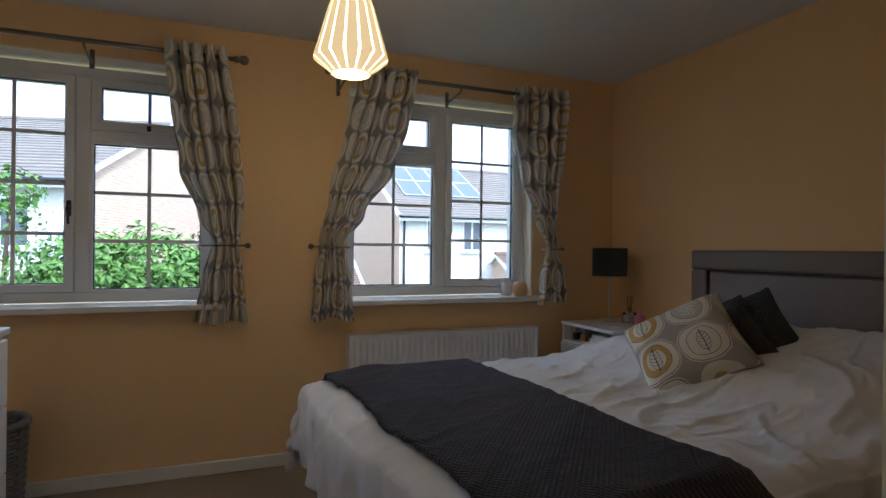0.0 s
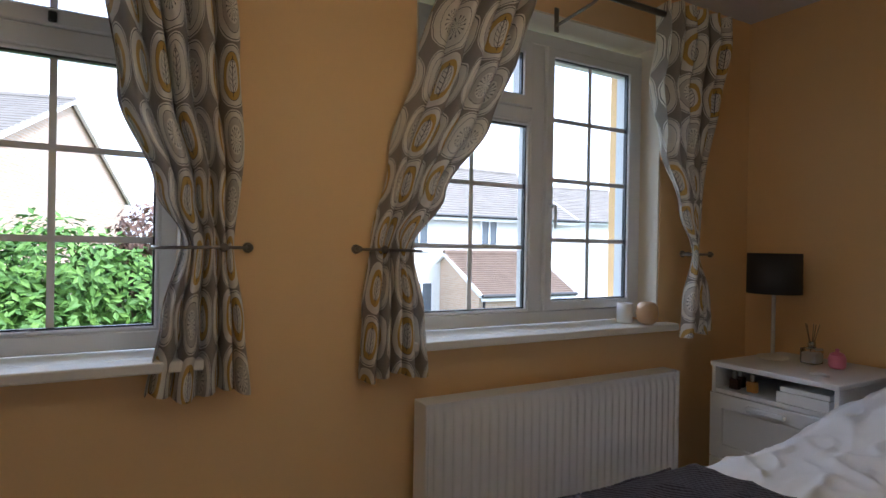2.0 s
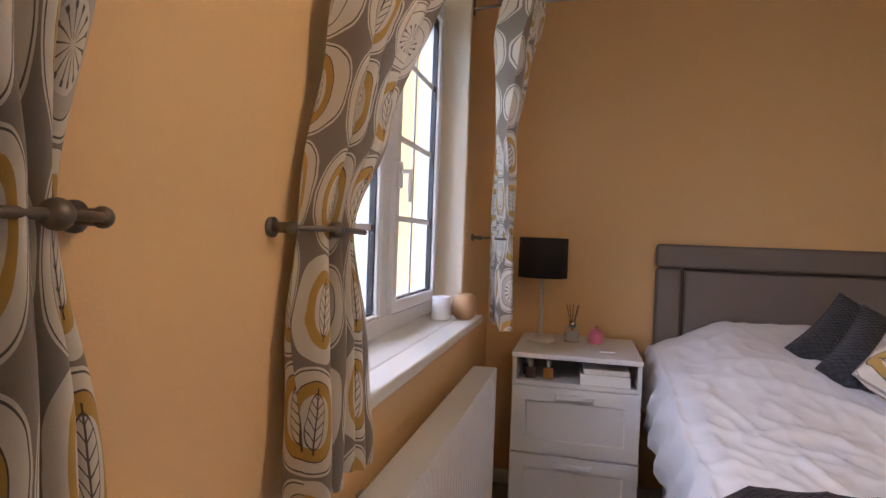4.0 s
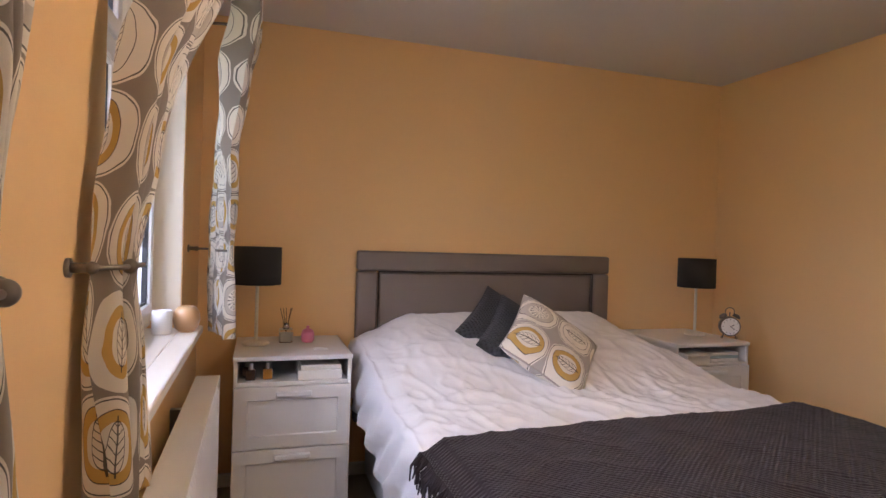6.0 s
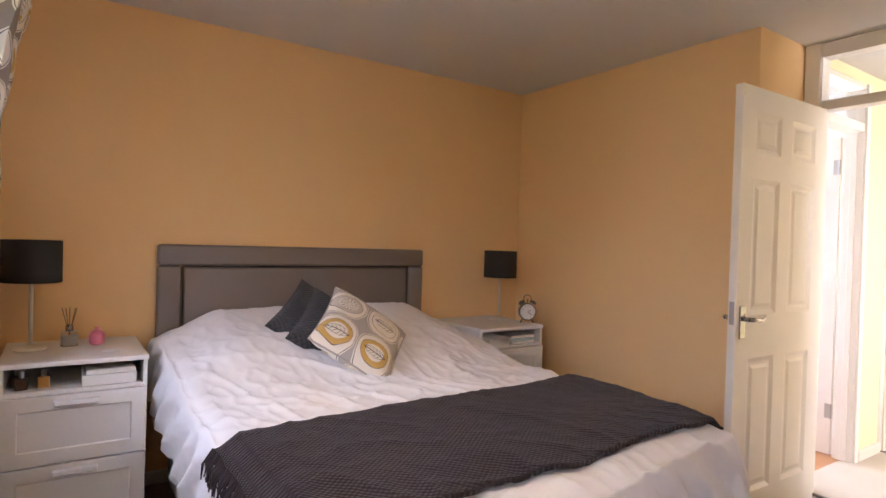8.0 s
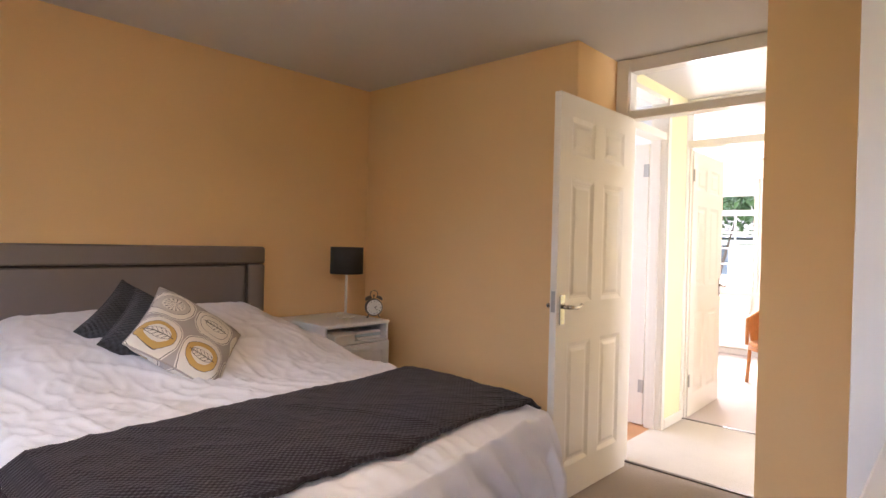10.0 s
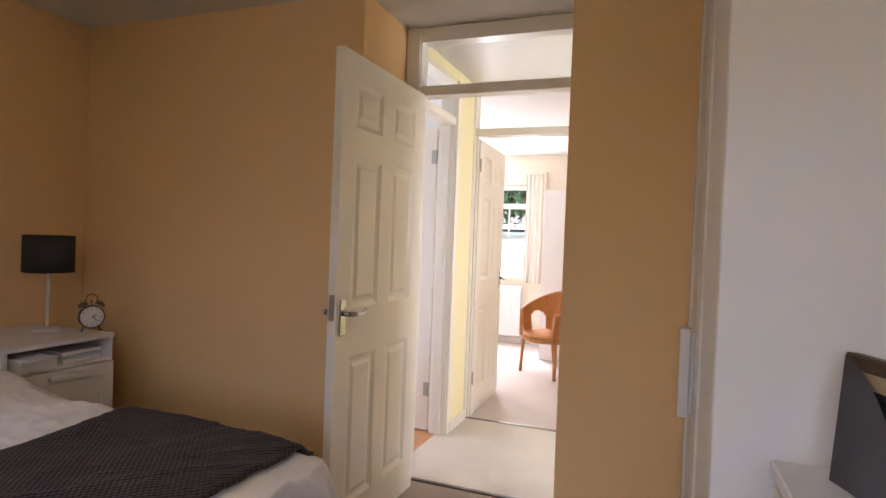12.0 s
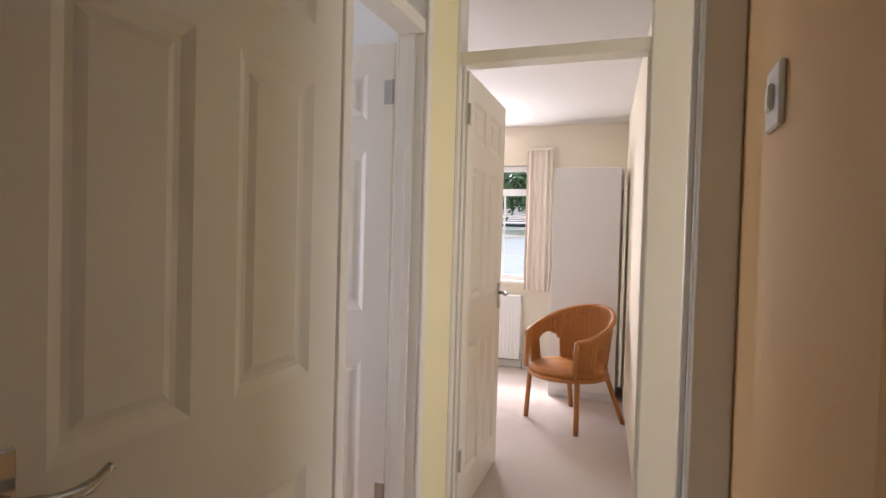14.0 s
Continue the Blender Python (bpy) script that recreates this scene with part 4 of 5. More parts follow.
part("front_panel", sheet(n * 8, 24, rad_front), ENAMEL, rad, "", True)
part("rear_panel", boxes(((R0 + 0.012, RY + 0.075, RZ0), (R1 - 0.012, RY + 0.087, RZ1 - 0.004))), ENAMEL, rad)
for x in (R0, R1 - 0.012):
    part("end_cover", boxes(((x, RY, RZ0), (x + 0.012, RY + 0.088, RZ1 + 0.004)), bevel=0.003), ENAMEL, rad)
part("top_grille", boxes(((R0 + 0.0125, RY + 0.002, RZ1 - 0.003), (R1 - 0.0125, RY + 0.088, RZ1 + 0.003)), bevel=0.001), ENAMEL, rad)
for x in (R0 + 0.2, R1 - 0.2):
    part("bracket", boxes(((x - 0.015, RY + 0.0875, 0.25), (x + 0.015, NY, 0.65))), STEEL, rad)
part("valve", tube(bmesh.new(), [(R1 + 0.02, RY + 0.045, 0.0), (R1 + 0.02, RY + 0.045, 0.16), (R1 + 0.02, RY + 0.045, 0.23)], [0.008, 0.013, 0.018], 12), UPVC, rad, "white thermostatic valve and pipe")
part("tail_pipe", tube(bmesh.new(), [(R1 - 0.001, RY + 0.045, 0.175), (R1 + 0.02, RY + 0.045, 0.175)], 0.008, 10), STEEL, rad)
part("valve", tube(bmesh.new(), [(R0 - 0.02, RY + 0.045, 0.0), (R0 - 0.02, RY + 0.045, 0.19)], [0.008, 0.012], 12), STEEL, rad)
part("tail_pipe", tube(bmesh.new(), [(R0 - 0.02, RY + 0.045, 0.175), (R0 + 0.001, RY + 0.045, 0.175)], 0.008, 10), STEEL, rad)


# ---- curtains ----
POLES = ((4.01, 2.135), (3.99, 2.135))                   # depth and height of the two poles


def pole(x0, x1, ends, label, at):
    POLE_Y, POLE_Z = POLES[at]
    p = thing("curtain_pole", label, "curtain pole", group="curtain poles")
    part("rod", tube(bmesh.new(), [(x0, POLE_Y, POLE_Z), (x1, POLE_Y, POLE_Z)], 0.0115, 14), PEWTER, p, "", True)
    for e in ends:
        s = 1 if e == x1 else -1
        f = lathe(bmesh.new(), [(0.013, 0), (0.017, 0.004), (0.017, 0.016), (0.012, 0.020), (0.021, 0.034), (0.025, 0.048), (0.020, 0.062), (0.004, 0.070)], 20)
        part("finial", f, PEWTER, p, "ball finial", True, pose(e, POLE_Y, POLE_Z, 0, 90 * s, 0))
    m = (x0 + x1) / 2 + 0.02
    for x in (max(x0, WX) + 0.045, m, x1 - 0.045):
        b = tube(bmesh.new(), curve([(x, NY, POLE_Z - 0.05), (x, NY - 0.05, POLE_Z - 0.045), (x, POLE_Y + 0.004, POLE_Z - 0.03), (x, POLE_Y, POLE_Z - 0.01)], 8), 0.006, 8)
        box(b, (x - 0.011, NY - 0.006, POLE_Z - 0.075), (x + 0.011, NY, POLE_Z + 0.02), 0.002)
        part("bracket", b, PEWTER, p, "", True)
    return p


pole(-1.12, 0.215, (0.215,), "dark pewter curtain pole over the first window", 0)
pole(0.73, 2.115, (0.73, 2.115), "dark pewter curtain pole over the second window", 1)


def curtain(label, left, right, depth, pleats, zb, seed, wide, back, slant, at=1, hug=0.0):
    """An eyelet curtain gathered into its holdback; left and right edges run down by height."""
    c = thing("curtain", label, "curtain", group="printed curtains")
    POLE_Y, POLE_Z = POLES[at]
    zt = POLE_Z + 0.045

    def f(u, v):
        z = zb + v * (zt - zb)
        a, b = ramp(left, z), ramp(right, z)
        amp = ramp(depth, z)
        tie = math.exp(-((z - 1.198) / 0.10) ** 2)
        ph = u * pleats * 2 * math.pi + 0.9 * math.sin(z * 3.1 + seed) * (1 - 0.3 * tie) + 1.5 * noise.noise(Vector((u * 2.5, z * 1.1, seed * 3))) * ramp([(1.7, 1), (2.1, 0)], z)
        wob = noise.noise(Vector((u * 5, z * 2.2, seed)))
        s = math.sin(ph)
        y = ramp([(0.8, back - 0.006), (1.205, back), (1.55, back - 0.01), (1.85, (back + POLE_Y) / 2), (2.08, POLE_Y)], z) + slant * (u - 0.5) * ramp([(1.3, 1), (2.0, 0)], z) + hug * (2 * u - 1) ** 2 * math.exp(-((z - 1.198) / 0.35) ** 2) + amp * (math.copysign(abs(s) ** 0.75, s) + 0.45 * wob * ramp([(1.9, 1), (2.1, 0.1)], z))
        x = a + (b - a) * u + 0.18 * amp * math.cos(ph) + 0.012 * wob
        hem = 0.012 * math.sin(u * 9 + seed) * (1 - v)
        drop = 0.018 * tie * math.cos(u * 12)
        return Vector((x, y, z + hem + drop)), (u * wide + seed * 0.37, z + 0.05 * seed)
    part("cloth", sheet(150, 130, f), PRINT, c, "cream cotton with mustard and taupe retro print", True)
    for i in range(pleats):
        u = (i + 0.5) / pleats
        x = left[-1][1] + (right[-1][1] - left[-1][1]) * u
        ring = [(x, POLE_Y + 0.020 * math.cos(k * math.pi / 6), POLE_Z + 0.020 * math.sin(k * math.pi / 6)) for k in range(13)]
        part("eyelet", tube(bmesh.new(), ring, 0.004, 6), STEEL, c, "metal eyelet")
    return c


DEPTH = [(0.8, 0.030), (1.05, 0.028), (1.205, 0.016), (1.4, 0.026), (1.7, 0.036), (1.95, 0.052), (2.2, 0.056)]
curtain("printed curtain held back beside the first window", [(0.78, 0.03), (1.0, 0.065), (1.205, 0.115), (1.35, 0.05), (1.6, -0.045), (1.9, -0.09), (2.2, -0.11)],
        [(0.78, 0.3), (1.0, 0.285), (1.205, 0.26), (1.45, 0.27), (1.75, 0.24), (2.2, 0.18)], DEPTH, 5, 0.80, 1.3, 1.15, 4.150, 0.0, 0, 0.042)
curtain("printed curtain held back between the windows", [(0.78, 0.616), (1.0, 0.637), (1.205, 0.668), (1.5, 0.73), (1.8, 0.791), (2.2, 0.848)],
        [(0.78, 0.858), (1.0, 0.848), (1.205, 0.812), (1.4, 0.925), (1.65, 1.085), (1.9, 1.15), (2.2, 1.17)], DEPTH, 5, 0.80, 2.9, 1.15, 4.146, 0.0, 1, 0.02)
curtain("printed curtain held back beside the corner", [(0.78, 1.985), (1.0, 2.01), (1.205, 2.06), (1.4, 1.975), (1.65, 1.87), (1.9, 1.80), (2.2, 1.78)],
        [(0.78, 2.27), (1.0, 2.25), (1.205, 2.185), (1.5, 2.17), (1.8, 2.165), (2.2, 2.15)], DEPTH[:4] + [(1.95, 0.055), (2.2, 0.052)], 5, 0.87, 4.4, 1.15, 4.07, 0.09)


def holdback(x, way, f, near, span, label):
    """A metal holdback: wall rose, post and a bar with ball ends that crosses the cloth."""
    h = thing("curtain_holdback", label, "curtain holdback", group="curtain holdbacks")
    z = 1.204
    b = tube(bmesh.new(), [(x, NY, z), (x, NY - 0.006, z)], 0.015, 16)
    tube(b, [(x, NY - 0.006, z), (x, NY - 0.034, z)], 0.008, 10)
    part("post", b, PEWTER, h, "", True)
    tip = x - way * near
    bar = curve([(x, NY - 0.034, z), ((x + tip) / 2, f + 0.008, z), (tip, f, z), (tip - way * 0.07, f - 0.004, z - 0.001), (tip - way * span, f + 0.006, z - 0.003), (tip - way * (span + 0.015), f + 0.05, z - 0.002)], 25)
    part("bar", tube(bmesh.new(), bar, 0.0046, 10), PEWTER, h, "", True)
    for p, r in ((bar[0], 0.010), (bar[10], 0.0125)):
        ball = bmesh.new()
        bmesh.ops.create_uvsphere(ball, u_segments=14, v_segments=10, radius=r)
        bmesh.ops.translate(ball, verts=ball.verts[:], vec=p)
        part("ball_end", ball, PEWTER, h, "", True)


holdback(0.298, 1, 4.138, 0.075, 0.16, "dark pewter holdback round the first curtain")
holdback(0.632, -1, 4.132, 0.07, 0.13, "dark pewter holdback round the middle curtain")
holdback(2.205, 1, 4.04, 0.03, 0.10, "dark pewter holdback round the corner curtain")

va = thing("vase", "small gold-brown ceramic vase on the window board", "vase", pose(1.95, 4.175, SILL + 0.002))
part("body", lathe(bmesh.new(), [(0.026, 0), (0.040, 0.014), (0.048, 0.045), (0.044, 0.075), (0.030, 0.092), (0.026, 0.094), (0.024, 0.090)], 28), VASE, va, "", True)
gl = thing("white_jar", "small white ceramic jar on the window board", "jar", pose(1.895, 4.25, SILL + 0.002))
part("jar", lathe(bmesh.new(), [(0.030, 0), (0.034, 0.006), (0.034, 0.085), (0.031, 0.086), (0.031, 0.012), (0.002, 0.010)], 24), DIAL, gl, "", True)
part("wax", lathe(bmesh.new(), [(0.030, 0.012), (0.030, 0.045)], 24), DUVET, gl, "white wax")


# ---- pendant light ----
PX, PY, PZ = 0.614, 3.158, 1.872
pen = thing("pendant_light", "lit pendant with cream slatted lantern shade", "pendant light", pose(PX, PY, PZ))
prof = [(0.075, 0.0), (0.145, 0.055), (0.118, 0.15), (0.088, 0.255), (0.07, 0.30)]
N = 16
SLAT = glow("lit_cream_shade_slats", (0.80, 0.54, 0.24), 0.36)
bm = bmesh.new()
a0, a1 = 2 * math.pi * 0.09 / N, 2 * math.pi * 0.91 / N
rows = [[bm.verts.new((r * math.cos(a) - o, r * math.sin(a) - o * a, z)) for o, a in ((0, a0), (0, a1), (0.0025, a1), (0.0025, a0))] for r, z in prof]
for p, q in zip(rows, rows[1:]):
    for i in range(4):
        bm.faces.new((p[i], p[(i + 1) % 4], q[(i + 1) % 4], q[i]))
bm.faces.new(rows[0][::-1])
bm.faces.new(rows[-1])
slat = part("slat", bm, SLAT, pen)
for k in range(1, N):
    again(slat, pen, pose(0, 0, 0, 0, 0, 360 * k / N))
lb = bmesh.new()
rings = [[lb.verts.new(((r - 0.006) * math.cos(2 * math.pi * i / 48), (r - 0.006) * math.sin(2 * math.pi * i / 48), z)) for i in range(48)] for r, z in prof]
for p, q in zip(rings, rings[1:]):
    for i in range(48):
        lb.faces.new((p[i], p[(i + 1) % 48], q[(i + 1) % 48], q[i]))
part("liner", lb, LINER, pen, "glowing translucent liner")
part("diffuser", lathe(bmesh.new(), [(0.066, 0.006), (0.066, 0.010)], 40), BULB, pen, "bright round opening")
part("rim", tube(bmesh.new(), [(0.074 * math.cos(i * math.pi / 20), 0.074 * math.sin(i * math.pi / 20), 0.0) for i in range(41)], 0.004, 6), SLAT, pen)
part("flex", tube(bmesh.new(), [(0, 0, 0.30), (0, 0, CZ - PZ)], 0.003, 8), UPVC, pen, "white flex")
part("ceiling_rose", lathe(bmesh.new(), [(0.03, CZ - PZ - 0.022), (0.045, CZ - PZ - 0.004), (0.045, CZ - PZ)], 24), UPVC, pen)
bulb = new("pendant_bulb", bpy.data.lights.new("pendant_bulb", "POINT"))
bulb.data.energy, bulb.data.color, bulb.data.shadow_soft_size = 1.35, (1.0, 0.78, 0.48), 0.06
bulb.location = (PX, PY, PZ - 0.02)


# ---- wardrobe, chest and what stands on it ----
wd = thing("fitted_wardrobe", "white fitted double wardrobe with tall bar handles", "wardrobe")
WF, WY0, WY1 = -0.380, PY1 + 0.002, 2.238
part("end_panel", boxes(((WX + 0.002, WY1 - 0.018, 0), (WF, WY1, 2.30)), bevel=0.002), LAMINATE, wd)
part("inner_panel", boxes(((WX + 0.002, WY0, 0), (WF - 0.022, WY0 + 0.018, 2.28))), LAMINATE, wd)
part("top_panel", boxes(((WX + 0.002, WY0, 2.282), (WF - 0.022, WY1 - 0.0185, 2.30))), LAMINATE, wd)
part("back_panel", boxes(((WX + 0.002, WY0 + 0.0185, 0), (WX + 0.012, WY1 - 0.0185, 2.28))), LAMINATE, wd)
part("plinth", boxes(((WF - 0.04, WY0 + 0.02, 0), (WF - 0.024, WY1 - 0.02, 0.07))), LAMINATE, wd)
part("cornice", boxes(((WX + 0.002, WY0, 2.301), (WF + 0.012, WY1 + 0.012, 2.348)), bevel=0.004), LAMINATE, wd)
half = (WY0 + WY1 - 0.02) / 2
for y0, y1, hy in ((WY0 + 0.003, half - 0.003, half - 0.06), (half + 0.003, WY1 - 0.021, half + 0.045)):
    z0, z1 = 0.075, 2.278
    d = part("door", framed_panel(y0, y1, z0, z1, 0.02, 0.07, 0.006, lambda u, d_, z: (WF - d_, u, z)), LAMINATE, wd)
    if hy < half:
        part("handle", boxes(((WF + 0.010, hy - 0.012, 0.835), (WF + 0.036, hy + 0.022, 1.065)), ((WF, hy - 0.006, 0.845), (WF + 0.010, hy + 0.016, 1.055)), bevel=0.004), UPVC, d, "white bar handle")

ch = thing("chest_of_drawers", "tall white chest of drawers beside the wardrobe", "chest of drawers")
C0, C1, CF, CT = 2.262, 3.139, -0.474, 0.936
part("top", boxes(((WX + 0.004, C0 - 0.01, CT - 0.022), (CF + 0.008, C1 + 0.01, CT)), bevel=0.003), LAMINATE, ch)
for y in (C0, C1 - 0.018):
    part("side", boxes(((WX + 0.004, y, 0), (CF - 0.012, y + 0.018, CT - 0.0225))), LAMINATE, ch)
for i in range(4):
    z0 = 0.06 + i * 0.211
    for y0, y1 in ((C0 + 0.002, C1 - 0.002),):
        d = part("drawer", boxes(((CF - 0.0115, y0, z0), (CF + 0.004, y1, z0 + 0.206)), bevel=0.002), LAMINATE, ch)
        part("handle", boxes(((CF + 0.0045, (y0 + y1) / 2 - 0.09, z0 + 0.15), (CF + 0.024, (y0 + y1) / 2 + 0.09, z0 + 0.17)), bevel=0.004), UPVC, d, "white bar handle")

pf = thing("photo_frame", "dark photo frame with tan mount leaning on the chest", "photo frame", facing((-0.597, 2.42, CT + 0.095), (-0.05, -0.02, 1.0), (0.93, 0.36, 0.06)))
part("border", ring(bmesh.new(), -0.13, 0.13, -0.095, 0.095, -0.01, 0.012, 0.022), FRAMEWOOD, pf, "", False, Matrix.Rotation(radians(-90), 4, "X"))
part("mount", boxes(((-0.108, -0.073, -0.005), (-0.085, 0.073, 0.003)), ((0.085, -0.073, -0.005), (0.108, 0.073, 0.003)), ((-0.085, 0.05, -0.005), (0.085, 0.073, 0.003)), ((-0.085, -0.073, -0.005), (0.085, -0.05, 0.003))), STRAW, pf, "tan card mount")
part("print", boxes(((-0.085, -0.05, -0.004), (0.085, 0.05, 0.001))), PHOTO, pf, "dark indistinct photograph")
part("strut", boxes(((-0.03, -0.09, -0.03), (0.03, 0.05, -0.012))), FRAMEWOOD, pf)
pc = thing("loose_photo", "curled grey photograph leaning on the photo frame", "photograph", pf.matrix_world.copy())


def curled(u, v):
    """A print that curls away from the frame towards one side."""
    top = 0.092 - 0.15 * u ** 1.4
    return Vector((-0.122 + 0.17 * u, -0.094 + v * (top + 0.094), 0.014 + 0.03 * u * u + 0.004 * (1 - v))), (u, v)


part("print", sheet(16, 12, curled), CARDGREY, pc, "", True)
bk = thing("laundry_basket", "grey woven wicker laundry basket under the window", "laundry basket", pose(-0.80, 3.98, 0))
wv = bmesh.new()
for r in range(23):
    z = 0.015 + r * 0.0176
    rad_ = 0.148 + 0.022 * z / 0.48
    tube(wv, [((rad_ + 0.006 * (-1) ** (k + r)) * math.cos(k * math.pi / 18), (rad_ + 0.006 * (-1) ** (k + r)) * math.sin(k * math.pi / 18), z) for k in range(37)], 0.010, 5)
part("weave", wv, RUSTY, bk, "", True)
for k in range(18):
    a = k * math.pi / 9
    part("stake", tube(bmesh.new(), [(0.150 * math.cos(a), 0.150 * math.sin(a), 0.0), (0.17 * math.cos(a), 0.17 * math.sin(a), 0.42)], 0.006, 6), RUSTY, bk)
part("rim", tube(bmesh.new(), [(0.172 * math.cos(k * math.pi / 24), 0.172 * math.sin(k * math.pi / 24), 0.417 + 0.004 * (-1) ** k) for k in range(49)], 0.017, 8), RUSTY, bk, "thick plaited rim", True)


# ---- far room ----
fw = thing("window_3", "white plastic window of the far room", "window", kind="structure")
a, b = FWX
fz0, fz1 = 0.85, 1.975
part("window_frame", boxes(*frame_bars(a, b, fz0, fz1, -3.88, -3.82, 0.05), ((a + 0.05, -3.88, 1.685), (b - 0.05, -3.82, 1.75)), (((a + b) / 2 - 0.03, -3.879, fz0 + 0.05), ((a + b) / 2 + 0.03, -3.821, 1.685)), bevel=0.003), UPVC, fw)
p = part("pane", boxes(((a + 0.05, -3.852, fz0 + 0.05), (b - 0.05, -3.848, fz1 - 0.05))), GLASS, fw)
p.visible_shadow = False
for k in (1, 3):
    x = a + 0.05 + (b - a - 0.1) * k / 4
    part("glazing_bar", boxes(((x - 0.009, -3.846, fz0 + 0.05), (x + 0.009, -3.84, 1.685))), UPVC, fw)
for z in (1.09, 1.285, 1.48):
    part("glazing_bar", boxes(((a + 0.05, -3.8395, z - 0.009), (b - 0.05, -3.834, z + 0.009))), UPVC, fw)
part("window_sill", boxes(((a - 0.03, -3.749, fz0 - 0.028), (b + 0.03, -3.70, fz0)), bevel=0.004), GLOSS, fw)


def plain_curtain(x0, x1, zb, zt, y):
    def f(u, v):
        s = math.sin(u * 5 * 2 * math.pi + 0.8 * math.sin(u * 7))
        return Vector((x0 + (x1 - x0) * u, y + (0.013 + 0.006 * (1 - v)) * s + 0.006 * math.sin(u * 23 + 1), zb + v * (zt - zb))), (u, v)
    c = thing("cream_curtain", "plain cream gathered curtain in the far room", "curtain")
    part("cloth", sheet(80, 20, f), CREAMCLOTH, c, "", True)
    part("heading", boxes(((x0, y - 0.03, zt - 0.001), (x1, y + 0.03, zt + 0.03)), bevel=0.006), CREAMCLOTH, c, "gathered heading tape")
    return c


plain_curtain(1.04, 1.29, 0.765, 2.10, -3.66)
r2 = thing("far_radiator", "white panel radiator under the far room window", "radiator")
part("panel", boxes(((1.305, -3.70, 0.10), (2.3, -3.63, 0.715)), bevel=0.006), ENAMEL, r2)
for k in range(26):
    x = 1.335 + k * 0.0365
    part("rib", boxes(((x, -3.631, 0.13), (x + 0.02, -3.625, 0.685)), bevel=0.002), ENAMEL, r2)
part("pipe", tube(bmesh.new(), [(1.285, -3.66, 0.0), (1.285, -3.66, 0.15), (1.315, -3.66, 0.15)], 0.008, 8), STEEL, r2)
cb = thing("tall_cupboard", "plain white tall cupboard behind the rattan chair", "cupboard")
part("body", boxes(((0.385, -3.38, 0), (0.905, -2.872, 1.84)), bevel=0.003), LAMINATE, cb)
part("door", boxes(((0.387, -2.870, 0.06), (0.903, -2.85, 1.836)), bevel=0.003), LAMINATE, cb)
solid("cable", tube(bmesh.new(), curve([(0.945, -3.3, 0.0), (0.947, -3.31, 0.3), (0.943, -3.3, 0.62), (0.955, -3.33, 0.80)], 12), 0.006, 6), BLACK, "black cable hanging beside the cupboard", "cable", smooth=True)


def rattan_chair(m):
    """A rattan tub chair: curved back and arms in one sweep with a hole under each arm, a seat and four canes. Local -y is the front."""
    c = thing("rattan_chair", "orange rattan tub chair on the far room carpet", "chair", m)
    R = 0.285

    def rim(s):
        """The top edge: s runs from one arm's front round the back to the other's."""
        a = radians(90 + 128 * s)
        z = 0.60 + 0.19 * math.cos(s * math.pi / 2) ** 1.5
        return a, z

    def wall(u, v):
        s = 2 * u - 1
        a, zt = rim(s)
        z = 0.40 + v * (zt - 0.40)
        r = R * (0.90 + 0.13 * v) + 0.006 * math.sin(u * 240)
        return Vector((r * math.cos(a), r * math.sin(a), z)), (u, v)
    bm = sheet(110, 40, wall)
    # the hole under each arm
    gone = []
    for f in bm.faces:
        p = f.calc_center_median()
        ang = math.degrees(math.atan2(p.y, p.x))
        s = ((ang - 90 + 180) % 360 - 180) / 128
        d = ((abs(s) - 0.60) / 0.15) ** 2 + ((p.z - 0.50) / 0.085) ** 2
        if d < 1 or (p.z < 0.47 and abs(abs(s) - 0.60) < 0.14):
            gone.append(f)
    bmesh.ops.delete(bm, geom=gone, context="FACES")
    w = part("woven_back", bm, RATTAN, c, "woven rattan back and arms", True)
    so_ = w.modifiers.new("thickness", "SOLIDIFY")
    so_.thickness = 0.012
    edge = []
    for i in range(61):
        a, z = rim(2 * i / 60 - 1)
        edge.append((R * 1.03 * math.cos(a), R * 1.03 * math.sin(a), z))
    part("rim", tube(bmesh.new(), edge, 0.017, 8), RATTAN, c, "", True)
    for e in (edge[0], edge[-1]):
        part("arm_post", tube(bmesh.new(), [(e[0], e[1], e[2]), (e[0] * 0.97, e[1] - 0.005, 0.36)], 0.016, 8), RATTAN, c, "", True)
    st = bmesh.new()
    lathe(st, [(0.20, 0.355), (0.262, 0.36), (0.268, 0.385), (0.25, 0.402), (0.05, 0.395)], 40)
    part("seat", st, RATTAN, c, "woven rattan seat", True)
    part("apron", tube(bmesh.new(), [(0.262 * math.cos(k * math.pi / 20), 0.262 * math.sin(k * math.pi / 20), 0.345) for k in range(41)], 0.016, 8), RATTAN, c, "", True)
    for x, y, tx, ty in ((-0.22, -0.15, -0.235, -0.165), (0.22, -0.15, 0.235, -0.165), (-0.17, 0.18, -0.24, 0.30), (0.17, 0.18, 0.24, 0.30)):
        part("leg", tube(bmesh.new(), [(tx, ty, 0.0), (x, y, 0.36)], 0.017, 10), RATTAN, c, "", True)
    return c


rattan_chair(pose(0.673, -2.245, 0.002, 0, 0, 144))


# ---- outdoors ----
G = -2.6
gr = bmesh.new()
box(gr, (-2000, -2000, G - 0.2), (2000, 2000, G))
structure("ground", gr, GRASS, "green lawns around the houses", "ground")
structure("road", boxes(((-60, 10.5, G + 0.004), (60, 14.5, G + 0.02))), TARMAC, "grey tarmac road and drive", "road")


